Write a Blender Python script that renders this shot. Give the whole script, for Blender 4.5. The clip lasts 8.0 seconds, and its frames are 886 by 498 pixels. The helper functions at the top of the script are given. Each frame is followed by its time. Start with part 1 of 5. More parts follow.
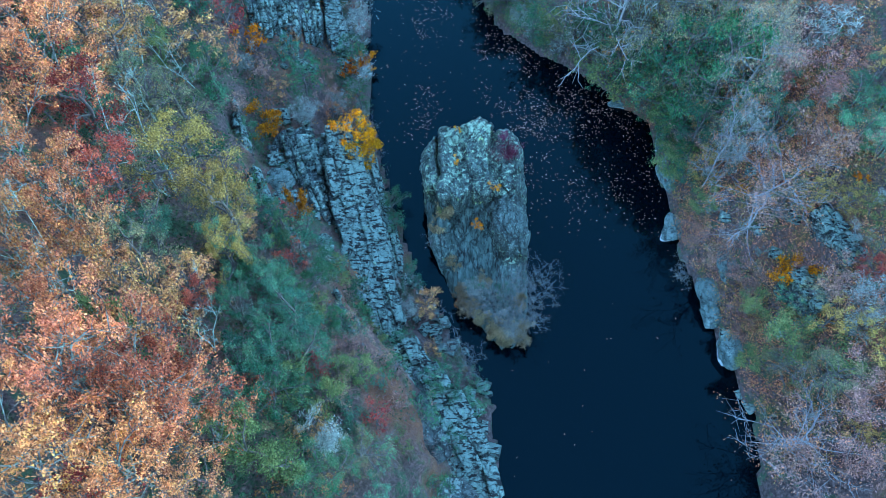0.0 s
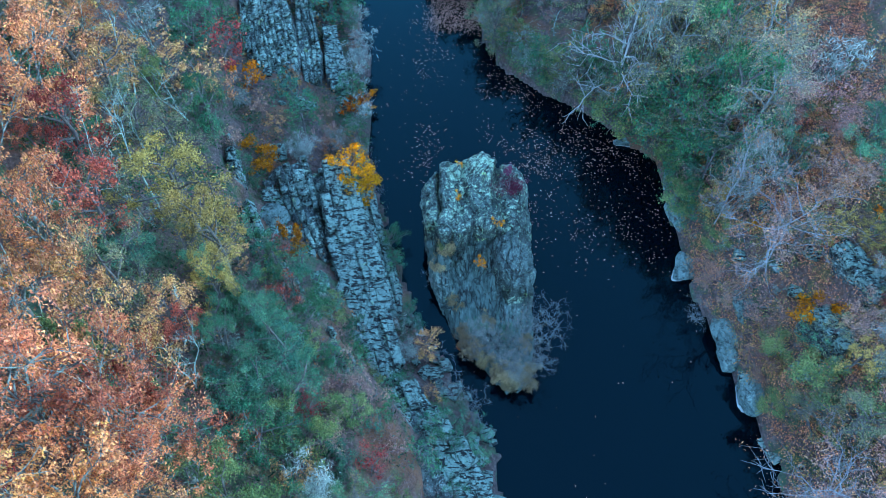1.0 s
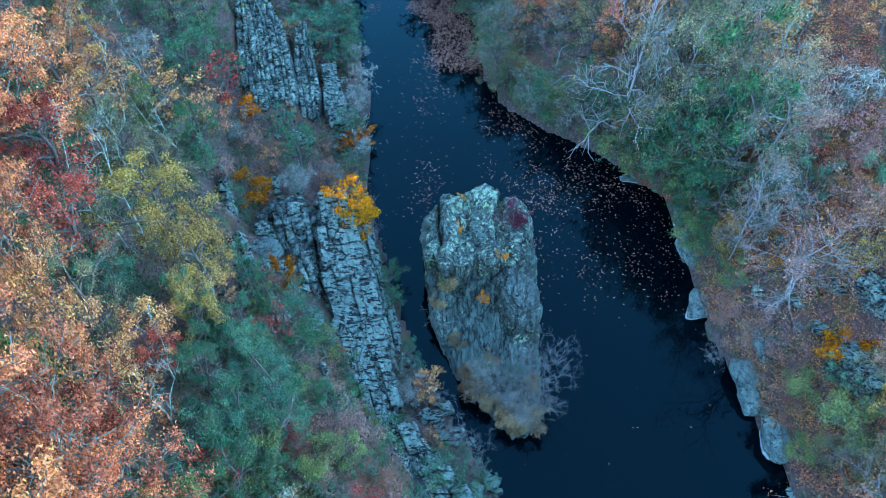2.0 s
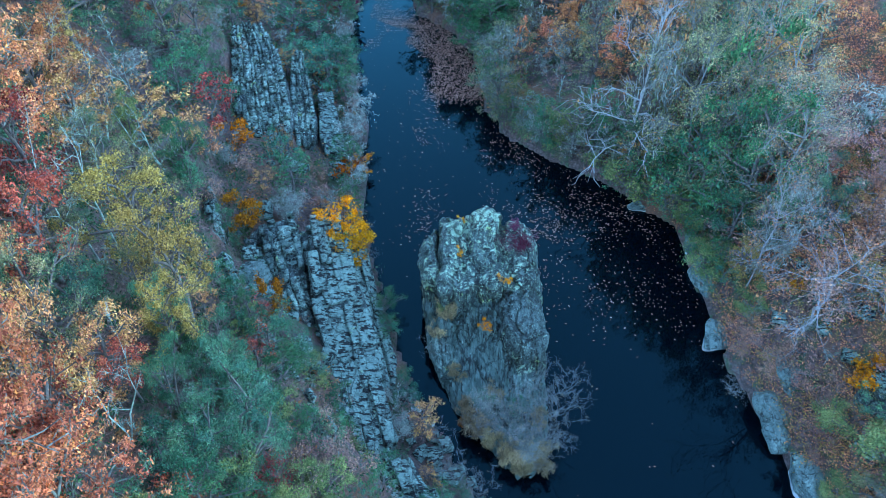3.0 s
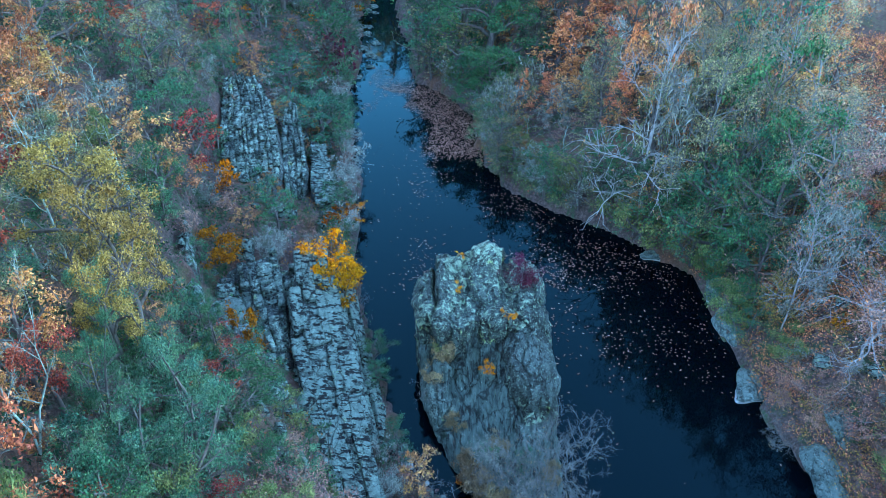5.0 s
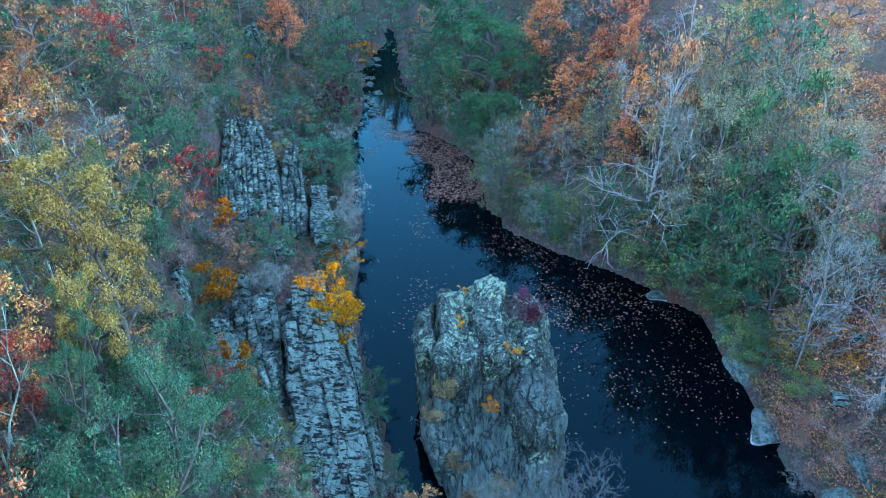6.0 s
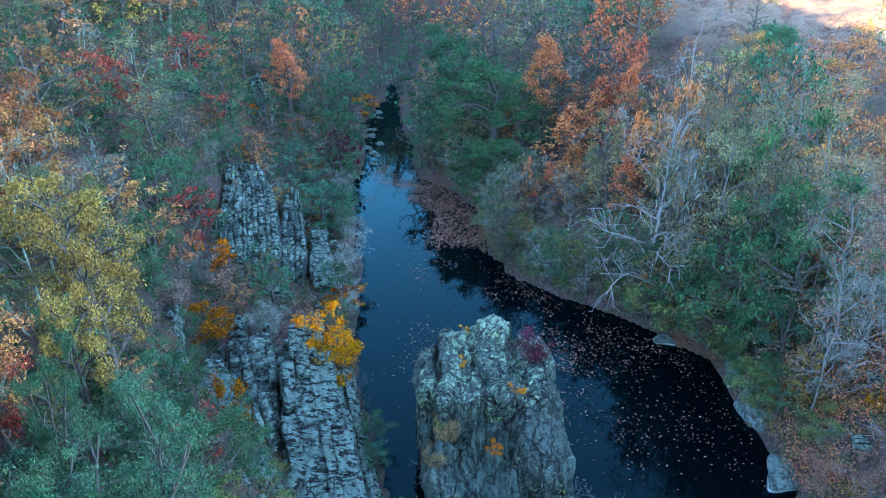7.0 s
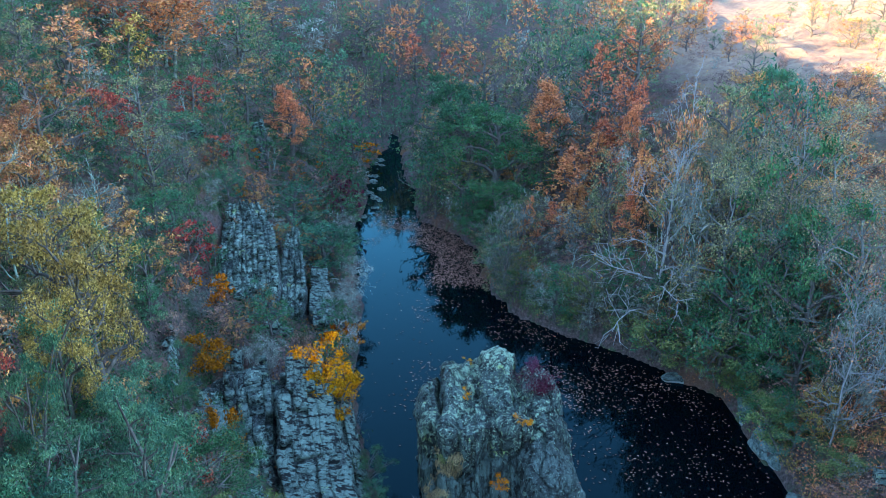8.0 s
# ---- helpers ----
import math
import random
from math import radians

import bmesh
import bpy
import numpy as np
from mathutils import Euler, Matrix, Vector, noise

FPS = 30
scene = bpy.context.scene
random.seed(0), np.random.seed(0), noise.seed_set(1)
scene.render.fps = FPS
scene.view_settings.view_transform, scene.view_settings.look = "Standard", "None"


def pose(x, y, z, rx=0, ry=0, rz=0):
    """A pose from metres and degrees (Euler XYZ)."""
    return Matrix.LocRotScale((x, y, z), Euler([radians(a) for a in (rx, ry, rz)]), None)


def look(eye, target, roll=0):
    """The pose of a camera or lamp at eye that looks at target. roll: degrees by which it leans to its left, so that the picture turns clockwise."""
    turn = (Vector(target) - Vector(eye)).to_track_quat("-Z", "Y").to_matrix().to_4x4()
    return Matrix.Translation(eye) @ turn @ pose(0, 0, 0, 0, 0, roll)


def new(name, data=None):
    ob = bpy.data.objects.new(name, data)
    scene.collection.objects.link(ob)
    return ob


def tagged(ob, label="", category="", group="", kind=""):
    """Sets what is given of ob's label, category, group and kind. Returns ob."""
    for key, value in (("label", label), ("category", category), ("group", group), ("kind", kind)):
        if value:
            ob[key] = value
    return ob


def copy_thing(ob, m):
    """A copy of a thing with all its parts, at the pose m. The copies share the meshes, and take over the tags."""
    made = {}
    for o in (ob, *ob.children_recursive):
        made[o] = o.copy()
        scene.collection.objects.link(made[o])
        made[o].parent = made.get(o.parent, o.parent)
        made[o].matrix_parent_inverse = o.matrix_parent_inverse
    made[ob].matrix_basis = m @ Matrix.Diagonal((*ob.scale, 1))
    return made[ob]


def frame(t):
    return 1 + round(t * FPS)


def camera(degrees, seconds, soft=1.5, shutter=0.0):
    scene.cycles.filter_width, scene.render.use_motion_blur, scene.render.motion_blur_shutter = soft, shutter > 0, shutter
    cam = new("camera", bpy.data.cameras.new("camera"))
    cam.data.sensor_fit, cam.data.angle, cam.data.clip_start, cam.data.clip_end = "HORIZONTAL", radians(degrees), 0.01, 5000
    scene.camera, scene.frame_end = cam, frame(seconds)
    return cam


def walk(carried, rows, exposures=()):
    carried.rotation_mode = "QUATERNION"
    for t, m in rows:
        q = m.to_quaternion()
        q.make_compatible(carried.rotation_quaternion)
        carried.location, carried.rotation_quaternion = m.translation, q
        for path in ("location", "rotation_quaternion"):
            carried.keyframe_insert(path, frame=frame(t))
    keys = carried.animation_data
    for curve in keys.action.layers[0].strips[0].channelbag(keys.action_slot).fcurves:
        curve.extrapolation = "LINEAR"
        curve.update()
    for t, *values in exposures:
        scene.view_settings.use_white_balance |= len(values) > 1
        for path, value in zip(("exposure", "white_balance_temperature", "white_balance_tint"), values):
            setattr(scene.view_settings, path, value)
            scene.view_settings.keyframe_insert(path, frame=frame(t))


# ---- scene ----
cam = camera(63.6, 8.0, 0.5)
METRES, EYE, TILT, LEAN, TURN = 18.0, 39.29, -60.18, 0.25, 0.0
ROWS = [
    (0.0, 0.0, 0.0, 0.0, 0.0, 0.0, -0.0),
    (0.5, -0.0002, 0.0528, -0.0307, -0.01, 2.25, -0.04),
    (1.0, -0.0045, 0.1142, -0.0666, -0.02, 4.77, -0.09),
    (1.5, -0.0076, 0.1735, -0.0966, -0.02, 7.15, -0.11),
    (3.0, 0.0003, 0.393, -0.2109, 0.08, 14.43, -0.23),
    (3.5, 0.0039, 0.4657, -0.2466, 0.08, 16.7, -0.27),
    (4.0, 0.0071, 0.5374, -0.2876, 0.08, 19.13, -0.3),
    (4.5, 0.0082, 0.6056, -0.3268, 0.03, 21.37, -0.35),
    (6.0, 0.0062, 0.741, -0.4041, -0.04, 28.71, -0.55),
    (6.5, 0.0039, 0.7678, -0.4185, -0.04, 31.04, -0.59),
    (7.0, 0.004, 0.8043, -0.4343, -0.02, 33.56, -0.65),
    (7.5, 0.0018, 0.8418, -0.4555, 0.01, 35.85, -0.68),
    (8.0, -0.0001, 0.8786, -0.4748, -0.01, 38.3, -0.74),
]
EXPOSURES = [(0.0, 3.72, 6200, 0), (4.0, 3.8, 6600, 5), (6.0, 3.73, 6720, 6), (7.0, 3.57, 6810, 7), (8.0, 3.26, 6870, 7)]
walk(cam, [(t, pose(0, 0, EYE, TILT, LEAN, TURN) @ pose(METRES * x, METRES * y, METRES * z, 90 + pitch, roll, yaw)) for t, x, y, z, yaw, pitch, roll in ROWS], EXPOSURES)

# ---- light: a low sun behind the western hill, an open sky ----
SUN_UP, SUN_FROM = 14.2, 262.0  # elevation; compass direction that the light comes from, north is +y
world = bpy.data.worlds.new("sky")
scene.world = world
world.use_nodes = True
sky = world.node_tree.nodes.new("ShaderNodeTexSky")
sky.sky_type, sky.sun_disc = "NISHITA", False
sky.altitude, sky.dust_density, sky.ozone_density = 800, 0.1, 3.0
sky.sun_elevation, sky.sun_rotation = radians(SUN_UP), radians(SUN_FROM)
world.node_tree.links.new(sky.outputs[0], world.node_tree.nodes["Background"].inputs[0])
world.node_tree.nodes["Background"].inputs[1].default_value = 0.15
sun = new("sun", bpy.data.lights.new("sun", "SUN"))
sun.data.energy, sun.data.angle, sun.data.color = 3.6, radians(0.5), (1.0, 0.72, 0.40)
a, e = radians(SUN_FROM), radians(SUN_UP)
sun.matrix_world = look((100 * math.sin(a) * math.cos(e), 100 * math.cos(a) * math.cos(e), 100 * math.sin(e)), (0, 0, 0))


# ---- materials ----
def nodes_of(name):
    m = bpy.data.materials.new(name)
    m.use_nodes = True
    return m, m.node_tree.nodes, m.node_tree.links, m.node_tree.nodes["Principled BSDF"]


def ramp(nodes, stops, mode="LINEAR"):
    r = nodes.new("ShaderNodeValToRGB")
    r.color_ramp.interpolation = mode
    while len(r.color_ramp.elements) < len(stops):
        r.color_ramp.elements.new(0.5)
    for el, (at, c) in zip(r.color_ramp.elements, stops):
        el.position, el.color = at, (*c, 1)
    return r


def noise_node(nodes, links, coord, scale, detail=4.0, rough=0.55, stretch=None):
    n = nodes.new("ShaderNodeTexNoise")
    n.inputs["Scale"].default_value, n.inputs["Detail"].default_value, n.inputs["Roughness"].default_value = scale, detail, rough
    if stretch:
        mp = nodes.new("ShaderNodeMapping")
        mp.inputs["Scale"].default_value = stretch[:3]
        mp.inputs["Rotation"].default_value = [radians(v) for v in stretch[3:]] if len(stretch) > 3 else (0, 0, 0)
        links.new(coord, mp.inputs["Vector"])
        coord = mp.outputs[0]
    links.new(coord, n.inputs["Vector"])
    return n


def mix_colour(nodes, links, fac, a, b, blend="MIX"):
    m = nodes.new("ShaderNodeMix")
    m.data_type, m.blend_type = "RGBA", blend
    for socket, value in ((m.inputs[0], fac), (m.inputs[6], a), (m.inputs[7], b)):
        if isinstance(value, bpy.types.NodeSocket):
            links.new(value, socket)
        elif isinstance(value, tuple):
            socket.default_value = (*value, 1)
        else:
            socket.default_value = value
    return m.outputs[2]


def step_of(nodes, links, value, lo, hi):
    m = nodes.new("ShaderNodeMapRange")
    m.inputs[1].default_value, m.inputs[2].default_value = lo, hi
    links.new(value, m.inputs[0])
    return m.outputs[0]


def bump_of(nodes, links, height, strength, distance, under=None):
    b = nodes.new("ShaderNodeBump")
    b.inputs["Strength"].default_value, b.inputs["Distance"].default_value = strength, distance
    links.new(height, b.inputs["Height"])
    if under:
        links.new(under, b.inputs["Normal"])
    return b.outputs[0]


def rock_material(name, dark, mid, pale, lichen, amount, spots=0.5, stretch=(1, 1, 1), cracks=1.0, blotch=4.5, crust_at=0.55, rim=False, crust_over=False, dot_at=0.585):
    """Weathered stone: grey grain, thin black cracks, black crust in patches, crisp crusts and specks of pale lichen, some of them yellow-green."""
    m, n, l, p = nodes_of(name)
    co = n.new("ShaderNodeNewGeometry").outputs["Position"]
    big = noise_node(n, l, co, 0.45, 3, 0.6)
    grain = noise_node(n, l, co, 3.2, 9, 0.74, stretch)
    fine = noise_node(n, l, co, 15, 6, 0.75)
    base = ramp(n, [(0.36, dark), (0.50, mid), (0.66, pale)])
    l.new(grain.outputs[0], base.inputs[0])
    c = base.outputs[0]
    # black crust
    crust = noise_node(n, l, co, blotch, 8, 0.72, stretch)
    blot = n.new("ShaderNodeMath")
    blot.operation = "MULTIPLY"
    l.new(step_of(n, l, crust.outputs[0], crust_at, crust_at + 0.018), blot.inputs[0])
    blot.inputs[1].default_value = spots
    if not crust_over:
        c = mix_colour(n, l, blot.outputs[0], c, (0.010, 0.014, 0.015))
    # lichen: patches with ragged rims, and a scatter of specks
    patch = noise_node(n, l, co, 4.6, 7, 0.70)
    shift = n.new("ShaderNodeMath")
    shift.operation = "MULTIPLY_ADD"
    l.new(big.outputs[0], shift.inputs[0])
    shift.inputs[1].default_value = 0.55
    l.new(patch.outputs[0], shift.inputs[2])
    cover = step_of(n, l, shift.outputs[0], 0.92 - amount * 0.2, 0.945 - amount * 0.2)
    speck = noise_node(n, l, co, 17, 4, 0.6)
    dots = step_of(n, l, speck.outputs[0], dot_at, dot_at + 0.035)
    both = n.new("ShaderNodeMath")
    both.operation = "MAXIMUM"
    l.new(cover, both.inputs[0])
    l.new(dots, both.inputs[1])
    tone = ramp(n, [(0.35, tuple(v * 0.55 for v in lichen)), (0.6, lichen)])
    l.new(fine.outputs[0], tone.inputs[0])
    yel = noise_node(n, l, co, 1.1, 4, 0.6)
    tint = mix_colour(n, l, step_of(n, l, yel.outputs[0], 0.60, 0.66), tone.outputs[0], tuple(v * k for v, k in zip(lichen, (1.0, 0.95, 0.50))))
    c = mix_colour(n, l, both.outputs[0], c, tint)
    if crust_over:
        c = mix_colour(n, l, blot.outputs[0], c, (0.008, 0.011, 0.012))
    # cracks
    warp = noise_node(n, l, co, 1.1, 4, 0.65)
    bent = n.new("ShaderNodeVectorMath")
    bent.operation = "MULTIPLY_ADD"
    l.new(warp.outputs["Color"], bent.inputs[0])
    bent.inputs[1].default_value = (0.9, 0.9, 0.9)
    l.new(co, bent.inputs[2])
    lines = None
    for scale, width in ((0.6, 0.030), (1.7, 0.030)):
        mp = n.new("ShaderNodeMapping")
        mp.inputs["Scale"].default_value = (1.1, 0.45, 0.8)
        mp.inputs["Rotation"].default_value = (0.2, 0.1, 0.2)
        l.new(bent.outputs[0], mp.inputs["Vector"])
        v = n.new("ShaderNodeTexVoronoi")
        v.feature = "DISTANCE_TO_EDGE"
        v.inputs["Scale"].default_value = scale
        l.new(mp.outputs[0], v.inputs["Vector"])
        s = step_of(n, l, v.outputs["Distance"], width, 0.0)
        if lines is None:
            lines = s
        else:
            k = n.new("ShaderNodeMath")
            k.operation = "MAXIMUM"
            l.new(lines, k.inputs[0])
            l.new(s, k.inputs[1])
            lines = k.outputs[0]
    weak = n.new("ShaderNodeMath")
    weak.operation = "MULTIPLY"
    l.new(lines, weak.inputs[0])
    weak.inputs[1].default_value = 0.8 * cracks
    c = mix_colour(n, l, weak.outputs[0], c, (0.010, 0.013, 0.014))
    if rim:
        # pale band with a ragged upper edge, just over the water
        sep = n.new("ShaderNodeSeparateXYZ")
        l.new(co, sep.inputs[0])
        wave = n.new("ShaderNodeMath")
        wave.operation = "MULTIPLY_ADD"
        l.new(patch.outputs[0], wave.inputs[0])
        wave.inputs[1].default_value = 0.30
        l.new(sep.outputs[2], wave.inputs[2])
        c = mix_colour(n, l, step_of(n, l, wave.outputs[0], 0.29, 0.26), c, (0.42, 0.46, 0.45))
    l.new(c, p.inputs["Base Color"])
    p.inputs["Roughness"].default_value = 0.9
    deep = n.new("ShaderNodeMath")
    deep.operation = "SUBTRACT"
    l.new(grain.outputs[0], deep.inputs[0])
    l.new(weak.outputs[0], deep.inputs[1])
    b1 = bump_of(n, l, deep.outputs[0], 0.9, 0.14)
    l.new(bump_of(n, l, fine.outputs[0], 0.7, 0.05, b1), p.inputs["Normal"])
    return m


def leaf_material(name, colours, through_light=0.16, patch=1.2, hues=0.012):
    """Leaves: each one takes its own tone; each plant leans a little to one side."""
    m, n, l, p = nodes_of(name)
    geo, info = n.new("ShaderNodeNewGeometry"), n.new("ShaderNodeObjectInfo")
    one = ramp(n, [(i / max(1, len(colours) - 1), c) for i, c in enumerate(colours)])
    spread = noise_node(n, l, geo.outputs["Position"], patch, 2, 0.5)
    a = n.new("ShaderNodeMath")
    a.operation = "MULTIPLY_ADD"
    l.new(geo.outputs["Random Per Island"], a.inputs[0])
    a.inputs[1].default_value = 0.55
    wide = n.new("ShaderNodeMath")
    wide.operation = "MULTIPLY_ADD"
    l.new(spread.outputs[0], wide.inputs[0])
    wide.inputs[1].default_value, wide.inputs[2].default_value = 1.3, -0.43
    l.new(wide.outputs[0], a.inputs[2])
    l.new(a.outputs[0], one.inputs[0])
    hsv = n.new("ShaderNodeHueSaturation")
    hue = n.new("ShaderNodeMapRange")
    hue.inputs[3].default_value, hue.inputs[4].default_value = 0.5 - hues, 0.5 + hues
    l.new(info.outputs["Random"], hue.inputs[0])
    val = n.new("ShaderNodeMapRange")
    val.inputs[3].default_value, val.inputs[4].default_value = 0.68, 1.38
    tone = n.new("ShaderNodeMath")
    tone.operation = "FRACT"
    mul = n.new("ShaderNodeMath")
    mul.operation = "MULTIPLY"
    l.new(info.outputs["Random"], mul.inputs[0])
    mul.inputs[1].default_value = 7.31
    l.new(mul.outputs[0], tone.inputs[0])
    l.new(tone.outputs[0], val.inputs[0])
    hsv.inputs["Saturation"].default_value = 1.16
    l.new(hue.outputs[0], hsv.inputs["Hue"])
    l.new(val.outputs[0], hsv.inputs["Value"])
    own = n.new("ShaderNodeMapRange")
    own.inputs[3].default_value, own.inputs[4].default_value = 0.4, 1.65
    shuffle = n.new("ShaderNodeMath")
    shuffle.operation = "MULTIPLY"
    l.new(geo.outputs["Random Per Island"], shuffle.inputs[0])
    shuffle.inputs[1].default_value = 13.7
    loose = n.new("ShaderNodeMath")
    loose.operation = "FRACT"
    l.new(shuffle.outputs[0], loose.inputs[0])
    l.new(loose.outputs[0], own.inputs[0])
    l.new(mix_colour(n, l, 1.0, one.outputs[0], own.outputs[0], "MULTIPLY"), hsv.inputs["Color"])
    l.new(hsv.outputs[0], p.inputs["Base Color"])
    p.inputs["Roughness"].default_value = 0.7
    p.inputs["Specular IOR Level"].default_value = 0.25
    tr = n.new("ShaderNodeBsdfTranslucent")
    l.new(hsv.outputs[0], tr.inputs[0])
    mx = n.new("ShaderNodeMixShader")
    mx.inputs[0].default_value = through_light
    l.new(p.outputs[0], mx.inputs[1])
    l.new(tr.outputs[0], mx.inputs[2])
    l.new(mx.outputs[0], n["Material Output"].inputs[0])
    return m


def bark_material(name, dark, pale, lichen=None):
    m, n, l, p = nodes_of(name)
    geo = n.new("ShaderNodeNewGeometry")
    grain = noise_node(n, l, geo.outputs["Position"], 7, 5, 0.7, (1, 1, 0.35))
    r = ramp(n, [(0.35, dark), (0.65, pale)])
    l.new(grain.outputs[0], r.inputs[0])
    c = r.outputs[0]
    if lichen:
        sp = noise_node(n, l, geo.outputs["Position"], 3.5, 4, 0.6)
        c = mix_colour(n, l, step_of(n, l, sp.outputs[0], 0.45, 0.58), c, lichen)
    l.new(c, p.inputs["Base Color"])
    p.inputs["Roughness"].default_value = 0.85
    l.new(bump_of(n, l, grain.outputs[0], 0.6, 0.02), p.inputs["Normal"])
    return m


def ground_material():
    """Heath soil: dead grass and fallen leaves over brown earth, moss in patches, bare pale stone here and there."""
    m, n, l, p = nodes_of("heath_ground")
    geo = n.new("ShaderNodeNewGeometry")
    co = geo.outputs["Position"]
    big, mid = noise_node(n, l, co, 0.16, 4, 0.6), noise_node(n, l, co, 0.9, 5, 0.65)
    fine, tiny = noise_node(n, l, co, 5.5, 6, 0.75), noise_node(n, l, co, 22, 3, 0.7)
    soil = ramp(n, [(0.28, (0.030, 0.021, 0.019)), (0.45, (0.085, 0.058, 0.054)), (0.58, (0.17, 0.115, 0.105)), (0.72, (0.31, 0.23, 0.205))])
    l.new(fine.outputs[0], soil.inputs[0])
    moss = ramp(n, [(0.3, (0.025, 0.060, 0.035)), (0.7, (0.095, 0.150, 0.075))])
    l.new(fine.outputs[0], moss.inputs[0])
    c = mix_colour(n, l, step_of(n, l, mid.outputs[0], 0.50, 0.60), soil.outputs[0], moss.outputs[0])
    litter = ramp(n, [(0.35, (0.14, 0.055, 0.030)), (0.7, (0.38, 0.16, 0.075))])
    l.new(tiny.outputs[0], litter.inputs[0])
    c = mix_colour(n, l, step_of(n, l, big.outputs[0], 0.52, 0.66), c, mix_colour(n, l, 0.8, c, litter.outputs[0]))
    # dry pale grass on the open upland
    sep = n.new("ShaderNodeSeparateXYZ")
    l.new(co, sep.inputs[0])
    up = n.new("ShaderNodeMath")
    up.operation = "MULTIPLY"
    l.new(step_of(n, l, sep.outputs[0], 19, 27), up.inputs[0])
    l.new(step_of(n, l, sep.outputs[1], 34, 60), up.inputs[1])
    straw = ramp(n, [(0.3, (0.23, 0.140, 0.115)), (0.7, (0.47, 0.320, 0.215))])
    l.new(mid.outputs[0], straw.inputs[0])
    c = mix_colour(n, l, up.outputs[0], c, straw.outputs[0])
    l.new(c, p.inputs["Base Color"])
    p.inputs["Roughness"].default_value = 0.95
    b = bump_of(n, l, mid.outputs[0], 0.6, 0.5)
    b = bump_of(n, l, fine.outputs[0], 0.8, 0.15, b)
    l.new(bump_of(n, l, tiny.outputs[0], 0.6, 0.05, b), p.inputs["Normal"])
    return m


def water_material():
    """Still dark water: a blue-tinted gloss by Fresnel over a nearly black depth."""
    m, n, l, p = nodes_of("river_water")
    geo = n.new("ShaderNodeNewGeometry")
    w = noise_node(n, l, geo.outputs["Position"], 1.3, 3, 0.5)
    nrm = bump_of(n, l, w.outputs[0], 0.05, 0.05)
    p.inputs["Base Color"].default_value = (0.0006, 0.0016, 0.0032, 1)
    p.inputs["Roughness"].default_value = 1.0
    p.inputs["Specular IOR Level"].default_value = 0.0
    gloss = n.new("ShaderNodeBsdfGlossy")
    gloss.inputs["Color"].default_value = (0.26, 0.80, 0.98, 1)
    gloss.inputs["Roughness"].default_value = 0.03
    fres = n.new("ShaderNodeFresnel")
    fres.inputs["IOR"].default_value = 1.26
    mx = n.new("ShaderNodeMixShader")
    for node in (p, gloss, fres):
        l.new(nrm, node.inputs["Normal"])
    l.new(fres.outputs[0], mx.inputs[0])
    l.new(p.outputs[0], mx.inputs[1])
    l.new(gloss.outputs[0], mx.inputs[2])
    l.new(mx.outputs[0], n["Material Output"].inputs[0])
    return m


STONE = rock_material("lichened_stone", (0.022, 0.034, 0.031), (0.062, 0.095, 0.086), (0.12, 0.175, 0.155), (0.38, 0.54, 0.37), 0.44, 0.95, crust_at=0.535)
FACE = rock_material("grey_face_stone", (0.026, 0.040, 0.037), (0.068, 0.102, 0.092), (0.115, 0.168, 0.150), (0.30, 0.42, 0.35), 0.14, 0.95, (1.4, 1.0, 0.8), 1.0, 6.5, 0.545)
APRON = rock_material("smooth_ribbed_stone", (0.040, 0.066, 0.058), (0.092, 0.146, 0.128), (0.155, 0.228, 0.200), (0.27, 0.38, 0.32), 0.16, 0.9, (2.0, 0.4, 0.6), 1.0, 3.0, 0.560, dot_at=0.63)
SLAB = rock_material("bedded_stone", (0.088, 0.138, 0.118), (0.160, 0.238, 0.204), (0.225, 0.322, 0.275), (0.30, 0.44, 0.36), 0.30, 1.0, (0.6, 1.5, 1.6), 0.9, 3.4, 0.520, crust_over=True)
BROKEN = rock_material("broken_stone", (0.048, 0.072, 0.064), (0.115, 0.170, 0.150), (0.205, 0.290, 0.255), (0.34, 0.48, 0.39), 0.50, 1.0, crust_over=True)
BOULDER = rock_material("shore_stone", (0.060, 0.096, 0.088), (0.120, 0.180, 0.165), (0.195, 0.275, 0.252), (0.27, 0.37, 0.325), 0.20, 0.7, (1, 1, 1), 0.8, rim=True)
DARKROCK = rock_material("dark_stone", (0.026, 0.036, 0.036), (0.060, 0.080, 0.079), (0.13, 0.165, 0.158), (0.30, 0.40, 0.35), 0.25, 0.8)
GROUND, WATER = ground_material(), water_material()
BARK = bark_material("grey_bark", (0.06, 0.05, 0.045), (0.18, 0.16, 0.15))
LICHEN_BARK = bark_material("lichened_bark", (0.13, 0.16, 0.145), (0.28, 0.35, 0.31), (0.38, 0.53, 0.44))
OAK_BARK = bark_material("oak_bark", (0.05, 0.046, 0.042), (0.12, 0.115, 0.108), (0.24, 0.29, 0.25))
PALE_BARK = bark_material("pale_bark", (0.17, 0.16, 0.16), (0.38, 0.38, 0.38))
WHITE_BARK = bark_material("white_bark", (0.27, 0.27, 0.27), (0.52, 0.52, 0.51))
TWIG = bark_material("grey_twig", (0.12, 0.125, 0.120), (0.26, 0.275, 0.268))
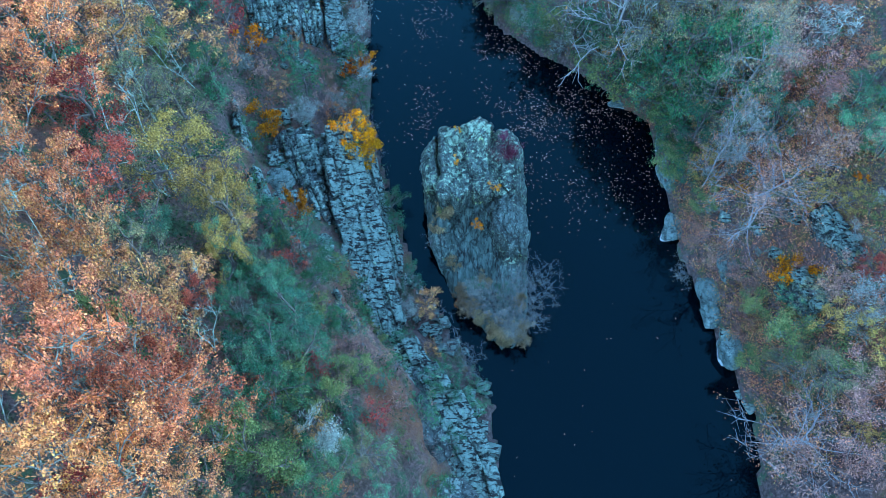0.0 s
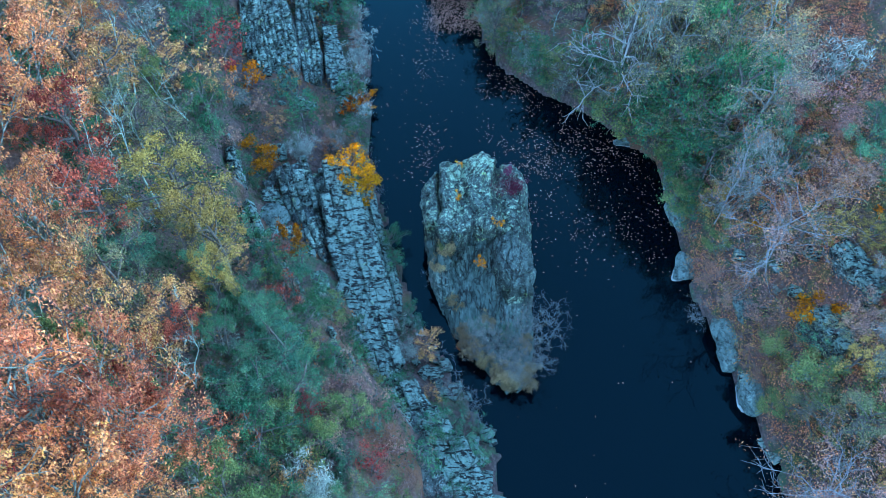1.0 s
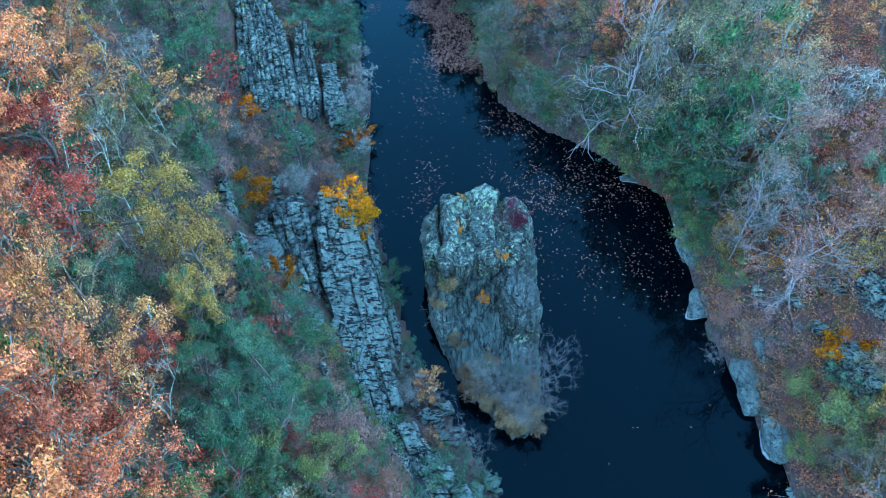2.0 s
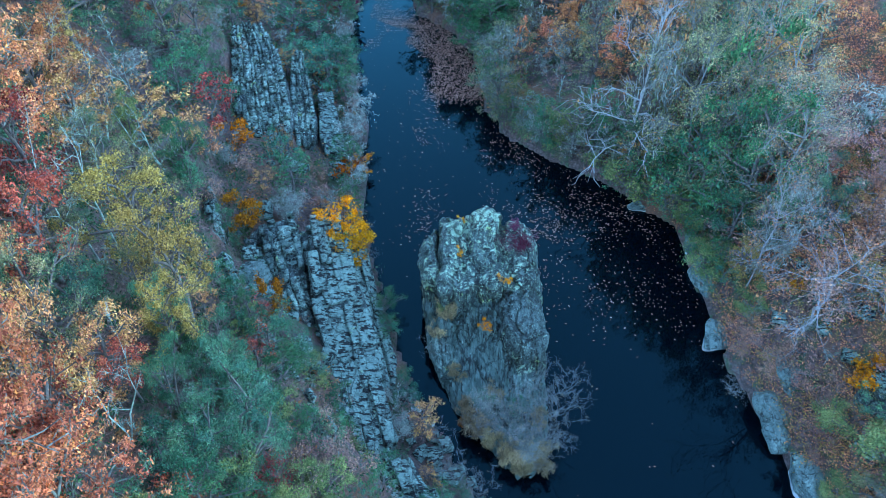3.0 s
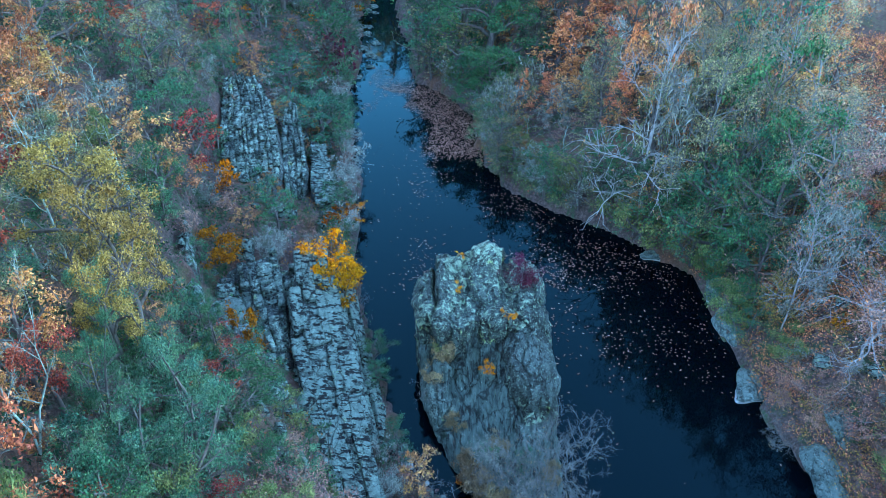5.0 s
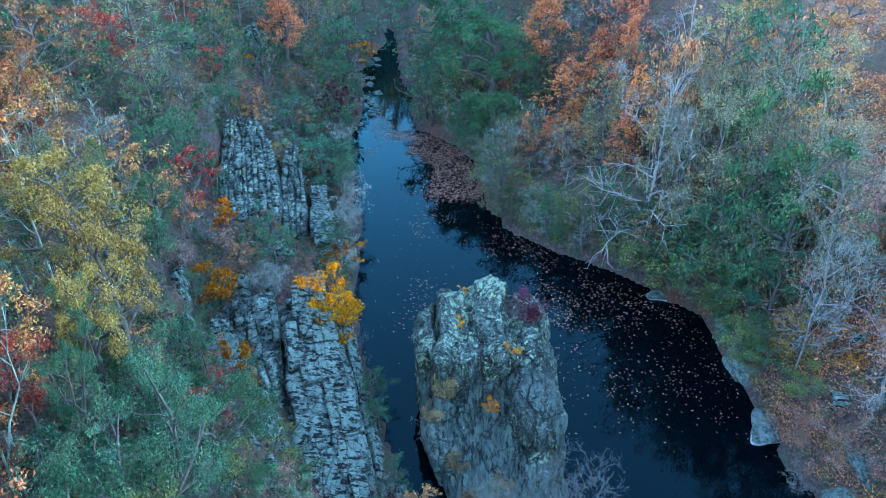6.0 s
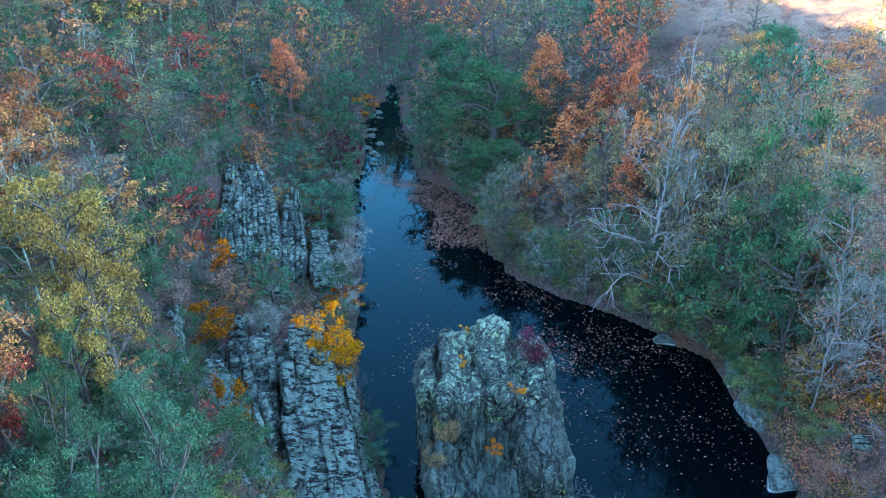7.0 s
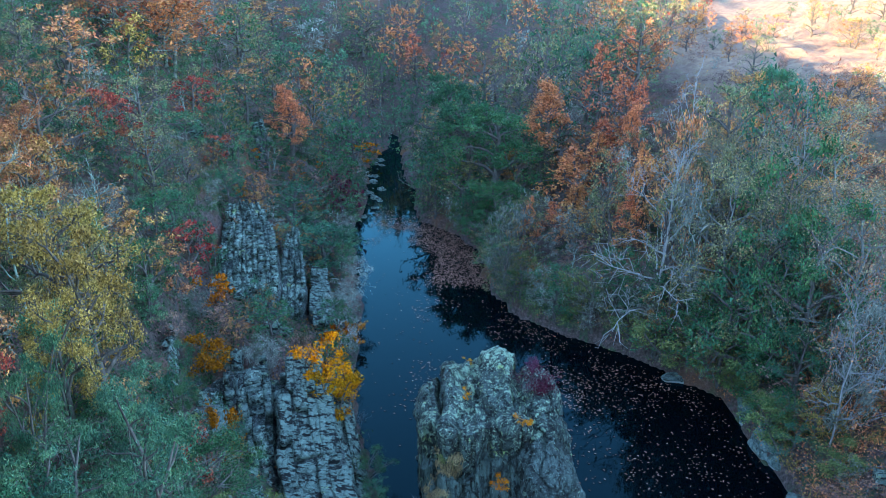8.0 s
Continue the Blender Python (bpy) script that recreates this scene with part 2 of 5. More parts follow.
LEAF = {
    "oak": leaf_material("russet_oak_leaf", [(0.19, 0.075, 0.058), (0.44, 0.180, 0.115), (0.68, 0.310, 0.180), (0.70, 0.390, 0.160)]),
    "tawny": leaf_material("tawny_leaf", [(0.28, 0.130, 0.090), (0.51, 0.255, 0.150), (0.57, 0.360, 0.150)]),
    "red": leaf_material("dull_red_leaf", [(0.20, 0.055, 0.055), (0.40, 0.120, 0.095), (0.52, 0.200, 0.135)]),
    "yellow": leaf_material("yellow_leaf", [(0.24, 0.175, 0.085), (0.43, 0.300, 0.120), (0.57, 0.395, 0.165)]),
    "gold": leaf_material("golden_leaf", [(0.57, 0.215, 0.048), (0.75, 0.325, 0.075), (0.81, 0.425, 0.110)]),
    "rust": leaf_material("rusty_leaf", [(0.36, 0.110, 0.025), (0.54, 0.180, 0.035), (0.62, 0.235, 0.045)]),
    "orange": leaf_material("orange_leaf", [(0.42, 0.165, 0.110), (0.64, 0.270, 0.170), (0.76, 0.370, 0.200)]),
    "olive": leaf_material("olive_leaf", [(0.075, 0.115, 0.068), (0.190, 0.215, 0.115), (0.440, 0.300, 0.170)], hues=0.03),
    "green": leaf_material("green_leaf", [(0.032, 0.095, 0.062), (0.060, 0.150, 0.085), (0.125, 0.205, 0.085)], hues=0.03),
    "teal": leaf_material("bluish_green_needle", [(0.042, 0.110, 0.074), (0.100, 0.215, 0.130), (0.270, 0.370, 0.205)], hues=0.03),
    "lime": leaf_material("yellow_green_leaf", [(0.075, 0.120, 0.055), (0.155, 0.195, 0.085), (0.280, 0.275, 0.115)], hues=0.015),
    "grey": leaf_material("grey_green_leaf", [(0.150, 0.180, 0.165), (0.270, 0.300, 0.265), (0.380, 0.360, 0.300)]),
    "pink": leaf_material("dusky_pink_leaf", [(0.190, 0.115, 0.115), (0.350, 0.205, 0.180), (0.520, 0.280, 0.190)]),
    "plum": leaf_material("plum_leaf", [(0.090, 0.025, 0.050), (0.170, 0.045, 0.080), (0.240, 0.080, 0.100)]),
    "straw": leaf_material("straw_grass", [(0.150, 0.120, 0.080), (0.280, 0.210, 0.130), (0.360, 0.280, 0.170)]),
    "heath": leaf_material("dry_heath_grass", [(0.120, 0.085, 0.080), (0.230, 0.160, 0.145), (0.340, 0.240, 0.195)]),
    "haze": leaf_material("thinning_leaf", [(0.130, 0.150, 0.100), (0.270, 0.250, 0.150), (0.500, 0.310, 0.190)], hues=0.03),
    "drift": leaf_material("floating_leaf", [(0.22, 0.110, 0.085), (0.38, 0.210, 0.165), (0.54, 0.340, 0.270)], 0.05),
}


# ---- ground shape ----
def lattice(ix, iy, iz, seed):
    n = (ix * 374761393 + iy * 668265263 + iz * 2147483647 + seed * 1274126177) & 0xFFFFFFFF
    n = ((n ^ (n >> 13)) * 1274126177) & 0xFFFFFFFF
    n = ((n ^ (n >> 15)) * 2246822519) & 0xFFFFFFFF
    return ((n ^ (n >> 16)) & 0xFFFF) / 32767.5 - 1.0


def value_noise(p, seed=0):
    """Smooth noise from -1 to 1 at points p (n x 3)."""
    p = np.asarray(p, float)
    i = np.floor(p).astype(np.int64)
    f = p - i
    f = f * f * (3 - 2 * f)
    total = 0.0
    for a in (0, 1):
        for b in (0, 1):
            for c in (0, 1):
                w = (f[:, 0] if a else 1 - f[:, 0]) * (f[:, 1] if b else 1 - f[:, 1]) * (f[:, 2] if c else 1 - f[:, 2])
                total = total + w * lattice(i[:, 0] + a, i[:, 1] + b, i[:, 2] + c, seed)
    return total


def fbm(p, seed=0, octaves=4, gain=0.5):
    p = np.asarray(p, float)
    total, size = 0.0, 1.0
    for k in range(octaves):
        total = total + size * value_noise(p * 2.03 ** k + 17.3 * k, seed + k)
        size *= gain
    return total


def smooth(a, b, v):
    t = np.clip((v - a) / (b - a), 0, 1)
    return t * t * (3 - 2 * t)


LEFT_Y = [-60, 0, 7, 9, 13.6, 16.4, 18, 20, 23, 27.4, 33, 38.8, 45, 52, 56, 62, 70, 77, 86, 100, 140]
LEFT_X = [2, 1.5, 1.8, 2.5, 2.3, 0.4, -0.6, -1.7, -2.6, -3.7, -5.2, -5.6, -6.6, -7.8, -8.3, -8.2, -8.6, -9.6, -8, -9, -20]
RIGHT_Y = [-60, 7, 11, 13.6, 16.4, 19.7, 22.5, 26, 31.6, 33.2, 34.8, 35.9, 37.1, 38.3, 39.4, 41.3, 43, 45, 52.5, 57.5, 60, 66, 70, 77, 87, 100, 140]
RIGHT_X = [17, 16.5, 17.1, 16.7, 16, 15.4, 14.7, 14.5, 14.5, 13.8, 12.3, 11.3, 10.2, 8.8, 6.9, 5.1, 4, 3, 2.4, 0.2, -2.6, -3.2, -4.0, -5.2, -6.2, -8, -19]
SPUR_Y = [-60, 0, 8, 14.7, 18, 22.6, 30, 40, 60, 90, 140]
SPUR_X = [1, 0.6, -0.4, -3.3, -6.4, -10.4, -13.2, -15, -17, -19, -30]


def ground_height(x, y, rough=True):
    """The height of the ground at x, y (arrays); the water stands at 0."""
    x, y = np.asarray(x, float), np.asarray(y, float)
    left, right, spur = np.interp(y, LEFT_Y, LEFT_X), np.interp(y, RIGHT_Y, RIGHT_X), np.interp(y, SPUR_Y, SPUR_X)
    bay = np.stack([x * 0.5, y * 0.5, 0 * x], -1).reshape(-1, 3)
    wob = (value_noise(bay, 5) * 0.5 + value_noise(bay * 3.1, 6) * 0.35).reshape(x.shape)
    dl, dr, ds = left - x + wob * 0.8, x - right + wob * 0.8, spur - x + wob * 1.2
    # the shelf between the water and the spur, the step of the spur, the hill above it
    low = 0.35 + 3.1 * smooth(1.5, 8.0, dl) * smooth(12, 22, y) + 2.6 * smooth(0, 3.5, dl) * (1 - smooth(10, 18, y))
    hill = (2.4 + 0.9 * (1 - smooth(14, 22, y))) * smooth(-0.9, 0.9, ds) + 0.72 * np.clip(ds, 0, 44 + 24 * smooth(60, 160, y))
    west = np.where(dl > 0, low + hill, 0)
    rise = 0.45 + 11.5 * (1 - np.exp(-np.clip(dr, 0, None) / 11.0)) * (1 - 0.55 * smooth(34, 46, y) * (1 - smooth(6, 20, dr)))
    east = np.where(dr > 0, rise + 0.03 * np.clip(dr - 20, 0, 200), 0)
    inside = np.minimum(-dl, -dr)
    bed = -1.6 * smooth(-0.2, 2.2, inside) - 0.15
    z = np.where(dl > 0, west, np.where(dr > 0, east, bed))
    far = smooth(88, 118, y)
    slope = 0.36 - 0.22 * smooth(8, 36, x)
    z = z * (1 - far) + far * np.maximum(z, 3 + slope * (np.minimum(y, 300) - 88))
    if rough:
        p = np.stack([x, y, 0 * x], -1).reshape(-1, 3)
        bumps = (fbm(p * 0.22, 1, 3) * 0.55 + fbm(p * 1.1, 2, 4) * 0.24).reshape(x.shape)
        land = smooth(0.2, 3.0, np.maximum(dl, dr))
        z = z + bumps * land * (1 + smooth(60, 160, y) * 2)
    return z


# ---- mesh helpers ----
def mesh_of(name, verts, faces, material, shade=False):
    """A mesh from an n x 3 array of vertices and an m x 3 or m x 4 array of faces."""
    verts, faces = np.asarray(verts, np.float32), np.asarray(faces, np.int32)
    me = bpy.data.meshes.new(name)
    k = faces.shape[1]
    me.vertices.add(len(verts))
    me.vertices.foreach_set("co", verts.ravel())
    me.loops.add(faces.size)
    me.loops.foreach_set("vertex_index", faces.ravel())
    me.polygons.add(len(faces))
    me.polygons.foreach_set("loop_start", np.arange(len(faces), dtype=np.int32) * k)
    if shade:
        me.polygons.foreach_set("use_smooth", np.ones(len(faces), bool))
    me.materials.append(material)
    me.update(calc_edges=True)
    me.validate()
    return me


def part(name, me, parent, label=""):
    ob = new(name, me)
    ob.parent = parent
    if label:
        tagged(ob, label)
    return ob


def thing(name, m, label, category, group="", kind=""):
    ob = new(name)
    ob.empty_display_size = 0.2
    ob.matrix_basis = m
    return tagged(ob, label, category, group, kind)


def cube_grid(n):
    """A closed cube of side 2 with n x n quads a side, welded."""
    t = np.linspace(-1, 1, n + 1)
    pts, quads, seen = [], [], {}

    def at(p):
        key = tuple(np.round(p, 6))
        if key not in seen:
            seen[key] = len(pts)
            pts.append(p)
        return seen[key]

    for axis in range(3):
        for side in (-1, 1):
            ids = [[0] * (n + 1) for _ in range(n + 1)]
            for i in range(n + 1):
                for j in range(n + 1):
                    p = [0, 0, 0]
                    p[axis], p[(axis + 1) % 3], p[(axis + 2) % 3] = side, t[i], t[j]
                    ids[i][j] = at(p)
            for i in range(n):
                for j in range(n):
                    q = [ids[i][j], ids[i + 1][j], ids[i + 1][j + 1], ids[i][j + 1]]
                    quads.append(q if side > 0 else q[::-1])
    return np.array(pts, float), np.array(quads)


def rounded(p, power):
    """Pull a cube of side 2 towards a ball: the higher the power, the sharper its edges."""
    big = np.abs(p).max(1, keepdims=True)
    return p * big / (np.abs(p) ** power).sum(1, keepdims=True) ** (1 / power)


def normals_of(v, f):
    nrm = np.zeros_like(v)
    a = np.cross(v[f[:, 2]] - v[f[:, 0]], v[f[:, 3]] - v[f[:, 1]])
    for k in range(4):
        np.add.at(nrm, f[:, k], a)
    return nrm / np.maximum(np.linalg.norm(nrm, axis=1, keepdims=True), 1e-9)


def ridged(p, seed, octaves=4):
    total, size = 0.0, 1.0
    for k in range(octaves):
        total = total + size * (1 - 2 * np.abs(value_noise(p * 2.1 ** k + 9.1 * k, seed + k)))
        size *= 0.5
    return total


def joints(p, seeds, low, high, scale, seed):
    """Blocks in a rock mass: for each point the offset of its block, and how near it lies to a joint."""
    rng = np.random.default_rng(seed)
    s = rng.uniform(low, high, (seeds, 3)) * scale
    off = rng.uniform(-1, 1, seeds)
    q = p * scale
    first, second, who = np.full(len(p), 1e9), np.full(len(p), 1e9), np.zeros(len(p), int)
    for k in range(seeds):
        d = np.linalg.norm(q - s[k], axis=1)
        near = d < first
        second = np.where(near, first, np.minimum(second, d))
        who = np.where(near, k, who)
        first = np.where(near, d, first)
    return off[who], second - first


# ---- the setting ----
def axis(lo, hi, step, out_lo, out_hi, grow=1.22):
    mid = np.arange(lo, hi + step / 2, step)
    left, right, s = [], [], step
    v = lo
    while v > out_lo:
        s = min(s * grow, 120)
        v -= s
        left.append(v)
    v, s = hi, step
    while v < out_hi:
        s = min(s * grow, 120)
        v += s
        right.append(v)
    return np.array(left[::-1] + list(mid) + right)


def build_ground():
    xs, ys = axis(-30, 36, 0.33, -1500, 1500), axis(2, 82, 0.33, -900, 2600, 1.12)
    gx, gy = np.meshgrid(xs, ys)
    z = ground_height(gx, gy)
    v = np.stack([gx, gy, z], -1).reshape(-1, 3)
    w = len(xs)
    i = (np.arange(len(ys) - 1)[:, None] * w + np.arange(w - 1)[None, :]).ravel()
    f = np.stack([i, i + 1, i + 1 + w, i + w], 1)
    tagged(new("ground", mesh_of("ground", v, f, GROUND, True)), "brown heath and mossy soil of a wooded river gorge", "ground", kind="structure")
    wx, wy = np.linspace(-60, 40, 3), np.linspace(-80, 170, 3)
    gx, gy = np.meshgrid(wx, wy)
    v = np.stack([gx, gy, 0 * gx], -1).reshape(-1, 3)
    f = np.array([[0, 1, 4, 3], [1, 2, 5, 4], [3, 4, 7, 6], [4, 5, 8, 7]])
    tagged(new("water", mesh_of("water", v, f, WATER)), "dark still river water that mirrors the sky", "water", kind="structure")


def island():
    """The rock in mid-river: a high cleft block with a steep brow, a lower rounded shoulder, a long ribbed apron down to the water."""
    p, f = cube_grid(132)
    q = rounded(p, 10)
    u, v, w = q[:, 0], q[:, 1], q[:, 2]
    y = 22.4 + 6.7 * v
    lo = np.interp(y, [15.7, 16.4, 18, 20, 21.5, 23, 24.7, 27.5, 28.6, 29.1], [3.0, 2.4, 1.2, 0.25, -0.4, -0.9, -1.2, -1.45, -1.0, -0.4])
    hi = np.interp(y, [15.7, 16.5, 18, 20, 24, 27.5, 28.6, 29.1], [4.1, 4.7, 4.95, 5.0, 4.95, 4.95, 4.6, 4.0])
    x = (lo + hi) / 2 + u * (hi - lo) / 2
    bend = value_noise(np.stack([y * 0.9, 0 * y, 0 * y], 1), 31)
    side = value_noise(np.stack([x * 1.3, 0 * x, 0 * x], 1), 3)
    fold = ridged(np.stack([x * 1.5 + 0.12 * y, y * 0.10, 0 * y], 1), 33, 3)
    # the high block: a pillar, the main mass with its peak, and the wing past the second cleft
    cleft, second = -0.38 + 0.16 * bend, 3.05 + 0.14 * bend
    high = np.interp(y, [23.5, 26, 28, 29], [4.05, 4.35, 4.6, 4.5]) + 0.85 * np.exp(-((x - 2.15) / 1.0) ** 2 - ((y - 28.4) / 1.2) ** 2) + 0.10 * fold
    high = high + (4.10 - 0.22 * ((x + 0.9) / 0.5) ** 2 - high) * smooth(0.12, -0.12, x - cleft)
    high = high - (0.25 + 0.25 * ((x - 4.0) / 0.9) ** 2) * smooth(-0.1, 0.15, x - second)
    high = high - 0.9 * np.exp(-((x - cleft) / 0.11) ** 2) * smooth(24.2, 25.4, y) - 0.55 * np.exp(-((x - second) / 0.10) ** 2) * smooth(25.4, 26.8, y)
    high = high - 0.30 * np.exp(-((x - 0.85 + 0.3 * bend) / 0.08) ** 2) * smooth(24.0, 25.4, y) - 0.22 * np.exp(-((y - 25.6 - 0.5 * side) / 0.07) ** 2)
    # the apron with its upright ribs
    top = np.interp(y, [15.7, 17, 18, 20.2, 21.6, 23.4, 24.5], [0.05, 0.32, 0.5, 0.85, 1.25, 2.1, 2.6]) + 0.10 * (x - 2.5) + 0.20 * fold * smooth(17, 20, y)
    # ledges under the brow
    brow = np.interp(x, [-1.4, -0.5, -0.3, 1.0, 1.3, 2.6, 3.0, 5.0], [24.7, 24.6, 23.5, 23.5, 24.2, 24.2, 24.1, 24.1]) + 0.22 * side
    ledge = 2.55 + 0.5 * smooth(0.6, 1.2, x)
    top = top + (np.maximum(top, ledge) - top) * smooth(-0.06, 0.06, y - brow + 0.75 + 0.25 * side)
    top = top + (high - top) * smooth(-0.10, 0.10, y - brow)
    # the shoulder
    edge = np.interp(y, [20.8, 22.5, 24.4], [3.45, 3.05, 2.75]) + 0.12 * bend
    hump = np.interp(y, [20.7, 21.4, 22.6, 24.2], [2.9, 3.35, 3.6, 3.85]) - 0.40 * ((x - 4.0) / 1.0) ** 2
    top = top + (np.maximum(hump, top) - top) * smooth(-0.10, 0.16, x - edge) * smooth(20.62, 20.86, y + 0.15 * side) * smooth(24.35, 24.05, y)
    on_hump = (x > edge) & (y > 20.7) & (y < 24.2)
    below = (y < brow) & ~on_hump
    top = top - 0.30 * np.exp(-((y - brow + 0.12) / 0.09) ** 2) - 0.28 * np.exp(-((x - edge + 0.06) / 0.09) ** 2) * smooth(20.6, 21.0, y) * smooth(24.6, 24.2, y)
    z = -1.6 + (w + 1) / 2 * (top + 1.6)
    x = x + 0.12 * (1 - w) / 2 * np.sign(u) * smooth(0.5, 1, np.abs(u))
    vert = np.stack([x, y, z], 1)
    nrm = normals_of(vert, f)
    bulge = fbm(vert * [0.6, 0.5, 0.6], 11, 3) * 0.12
    bent = vert + np.stack([fbm(vert * 0.9, 51, 3), fbm(vert * 0.9, 52, 3), fbm(vert * 0.9, 53, 3)], 1) * 0.28
    off, gap = joints(bent, 40, (-1.6, 15.6, -1.0), (5.6, 29.2, 5.6), np.array([1.25, 0.5, 0.55]), 9)
    off2, gap2 = joints(bent, 300, (-1.6, 15.6, -1.0), (5.6, 29.2, 5.6), np.array([1.2, 0.7, 0.8]), 10)
    blocks = off * 0.13 - 0.24 * np.exp(-gap / 0.07) + off2 * 0.055 - 0.10 * np.exp(-gap2 / 0.045)
    ribs = ridged(vert * [1.4, 0.25, 0.4], 21, 3) * 0.05
    grit = fbm(vert * 2.8, 41, 4) * 0.08 + fbm(vert * 9.0, 45, 2) * 0.025
    vert = vert + nrm * (bulge + blocks + ribs + grit)[:, None]
    ob = thing("island_rock", pose(0, 0, 0), "grey lichen-crusted rock island standing in dark river water", "rock")
    body = mesh_of("rock_body", vert, f, STONE, True)
    body.materials.append(FACE)
    body.materials.append(APRON)
    body.polygons.foreach_set("material_index", np.where(below[f].mean(1) > 0.5, 2, np.where(on_hump[f].mean(1) > 0.5, 1, 0)).astype(np.int32))
    part("rock_body", body, ob)


BLOCKS, BROKEN_BLOCKS = [], []


def make_blocks(into, material, forms):
    base, f = cube_grid(2)
    for k in range(forms):
        q = rounded(base, 40)
        n1 = fbm(q * 1.3 + 40 * k, 50 + k, 3)
        q = q * (1 + 0.07 * n1[:, None]) + 0.06 * np.stack([fbm(q * 2 + 9, 60 + k, 2), fbm(q * 2 + 19, 70 + k, 2), fbm(q * 2 + 29, 80 + k, 2)], 1)
        into.append(mesh_of("block", q * 0.5, f, material))


def bed_slab(long, wide, thick, seed, material):
    """One length of a rock bed: worn edges, a scaly top, chipped ends."""
    p, f = cube_grid(10)
    q = rounded(p, 16) * [long / 2, wide / 2, thick / 2]
    at = q + seed * 7.7
    chips = np.clip(fbm(at * 1.5, seed, 3), 0, 1) * smooth(0.75, 1.0, np.abs(p).max(1)) * 0.16
    rough = fbm(at * [0.8, 1.6, 2.2], seed + 1, 4) * 0.07 + ridged(at * [0.5, 2.6, 2.6], seed + 2, 2) * 0.03
    q = q + normals_of(q, f) * (rough - chips * (np.abs(p[:, 2]) < 0.99))[:, None]
    return mesh_of("bed", q, f, material, True)


def bedded_ridge(name, label, line, rows, columns, seed, body_material=DARKROCK, drop=1.6, tilt=6.0, rough=0.10, blocks=None, jitter=2.0, slabs=None):
    """A ridge of bedded rock along line, a row of (x, y, z, width): a dark core, and on it blocks in rows along the beds, with open joints."""
    rng = np.random.default_rng(seed)
    line = np.array(line, float)
    run = np.concatenate([[0], np.cumsum(np.linalg.norm(np.diff(line[:, :2], axis=0), axis=1))])
    whole = run[-1]

    def at(s):
        return np.array([np.interp(s, run, line[:, k]) for k in range(4)])

    ob = thing(name, pose(0, 0, 0), label, "rock")
    p, f = cube_grid(26)
    q = rounded(p, 8)
    s = (q[:, 1] + 1) / 2 * whole
    c = np.stack([np.interp(s, run, line[:, k]) for k in range(4)], 1)
    d = np.stack([np.gradient(np.interp(np.linspace(0, whole, 60), run, line[:, k])) for k in range(2)], 1)
    d = d / np.linalg.norm(d, axis=1, keepdims=True)
    dd = np.stack([np.interp(s, np.linspace(0, whole, 60), d[:, k]) for k in range(2)], 1)
    across = np.stack([-dd[:, 1], dd[:, 0]], 1)
    wide = q[:, 0] * (c[:, 3] / 2 - 0.04) * (1 + 0.18 * (1 - q[:, 2]))
    z = c[:, 2] - 0.12 + (q[:, 2] - 1) / 2 * (drop + c[:, 2] * 0.4) + wide * math.tan(radians(tilt))
    vert = np.stack([c[:, 0] + across[:, 0] * wide, c[:, 1] + across[:, 1] * wide, z], 1)
    vert = vert + normals_of(vert, f) * (fbm(vert * 1.4, seed, 4) * 0.14 + ridged(vert * [2.2, 0.7, 2.6], seed + 3, 2) * 0.05)[:, None]
    part("core", mesh_of("core", vert, f, body_material, True), ob, "dark rock under the beds")
    row_at = np.concatenate([[0], np.cumsum(rng.uniform(0.6, 1.4, rows))])
    row_at = row_at / row_at[-1] - 0.5
    for r in range(rows):
        cut = np.concatenate([[0], np.cumsum(rng.uniform(0.35, 1.65, columns))])
        cut = cut / cut[-1] * whole
        for a, b in zip(cut[:-1], cut[1:]):
            if rng.random() < (0.0 if slabs else 0.06):
                continue
            x, y, z, width = at((a + b) / 2)
            x2, y2, z2, _ = at(b)
            x1, y1, z1, _ = at(a)
            turn = math.atan2(y2 - y1, x2 - x1)
            off = (row_at[r] + row_at[r + 1]) / 2 * width
            wide = (row_at[r + 1] - row_at[r]) * width - 0.02
            long = b - a - rng.uniform(0.0, 0.06)
            thick = rng.uniform(0.45, 0.8)
            lift = rng.normal(0, rough) + off * math.tan(radians(tilt))
            pitch = math.degrees(math.atan2(z2 - z1, b - a))
            m = pose(x - math.sin(turn) * off, y + math.cos(turn) * off, z - thick / 2 + lift + 0.06, 0, 0, math.degrees(turn)) @ pose(0, 0, 0, tilt + rng.normal(0, jitter * 1.2), -pitch + rng.normal(0, jitter), rng.normal(0, jitter))
            if slabs:
                bed = part("bed", bed_slab(long + 0.05, wide + 0.03, thick, seed * 100 + r * 20 + int(a), slabs), ob)
                bed.matrix_basis = m
                continue
            blk = part("block", (blocks or BLOCKS)[rng.integers(10)], ob)
            blk.matrix_basis = m @ Matrix.Diagonal((long * rng.choice((-1, 1)), wide, thick, 1))
    return ob


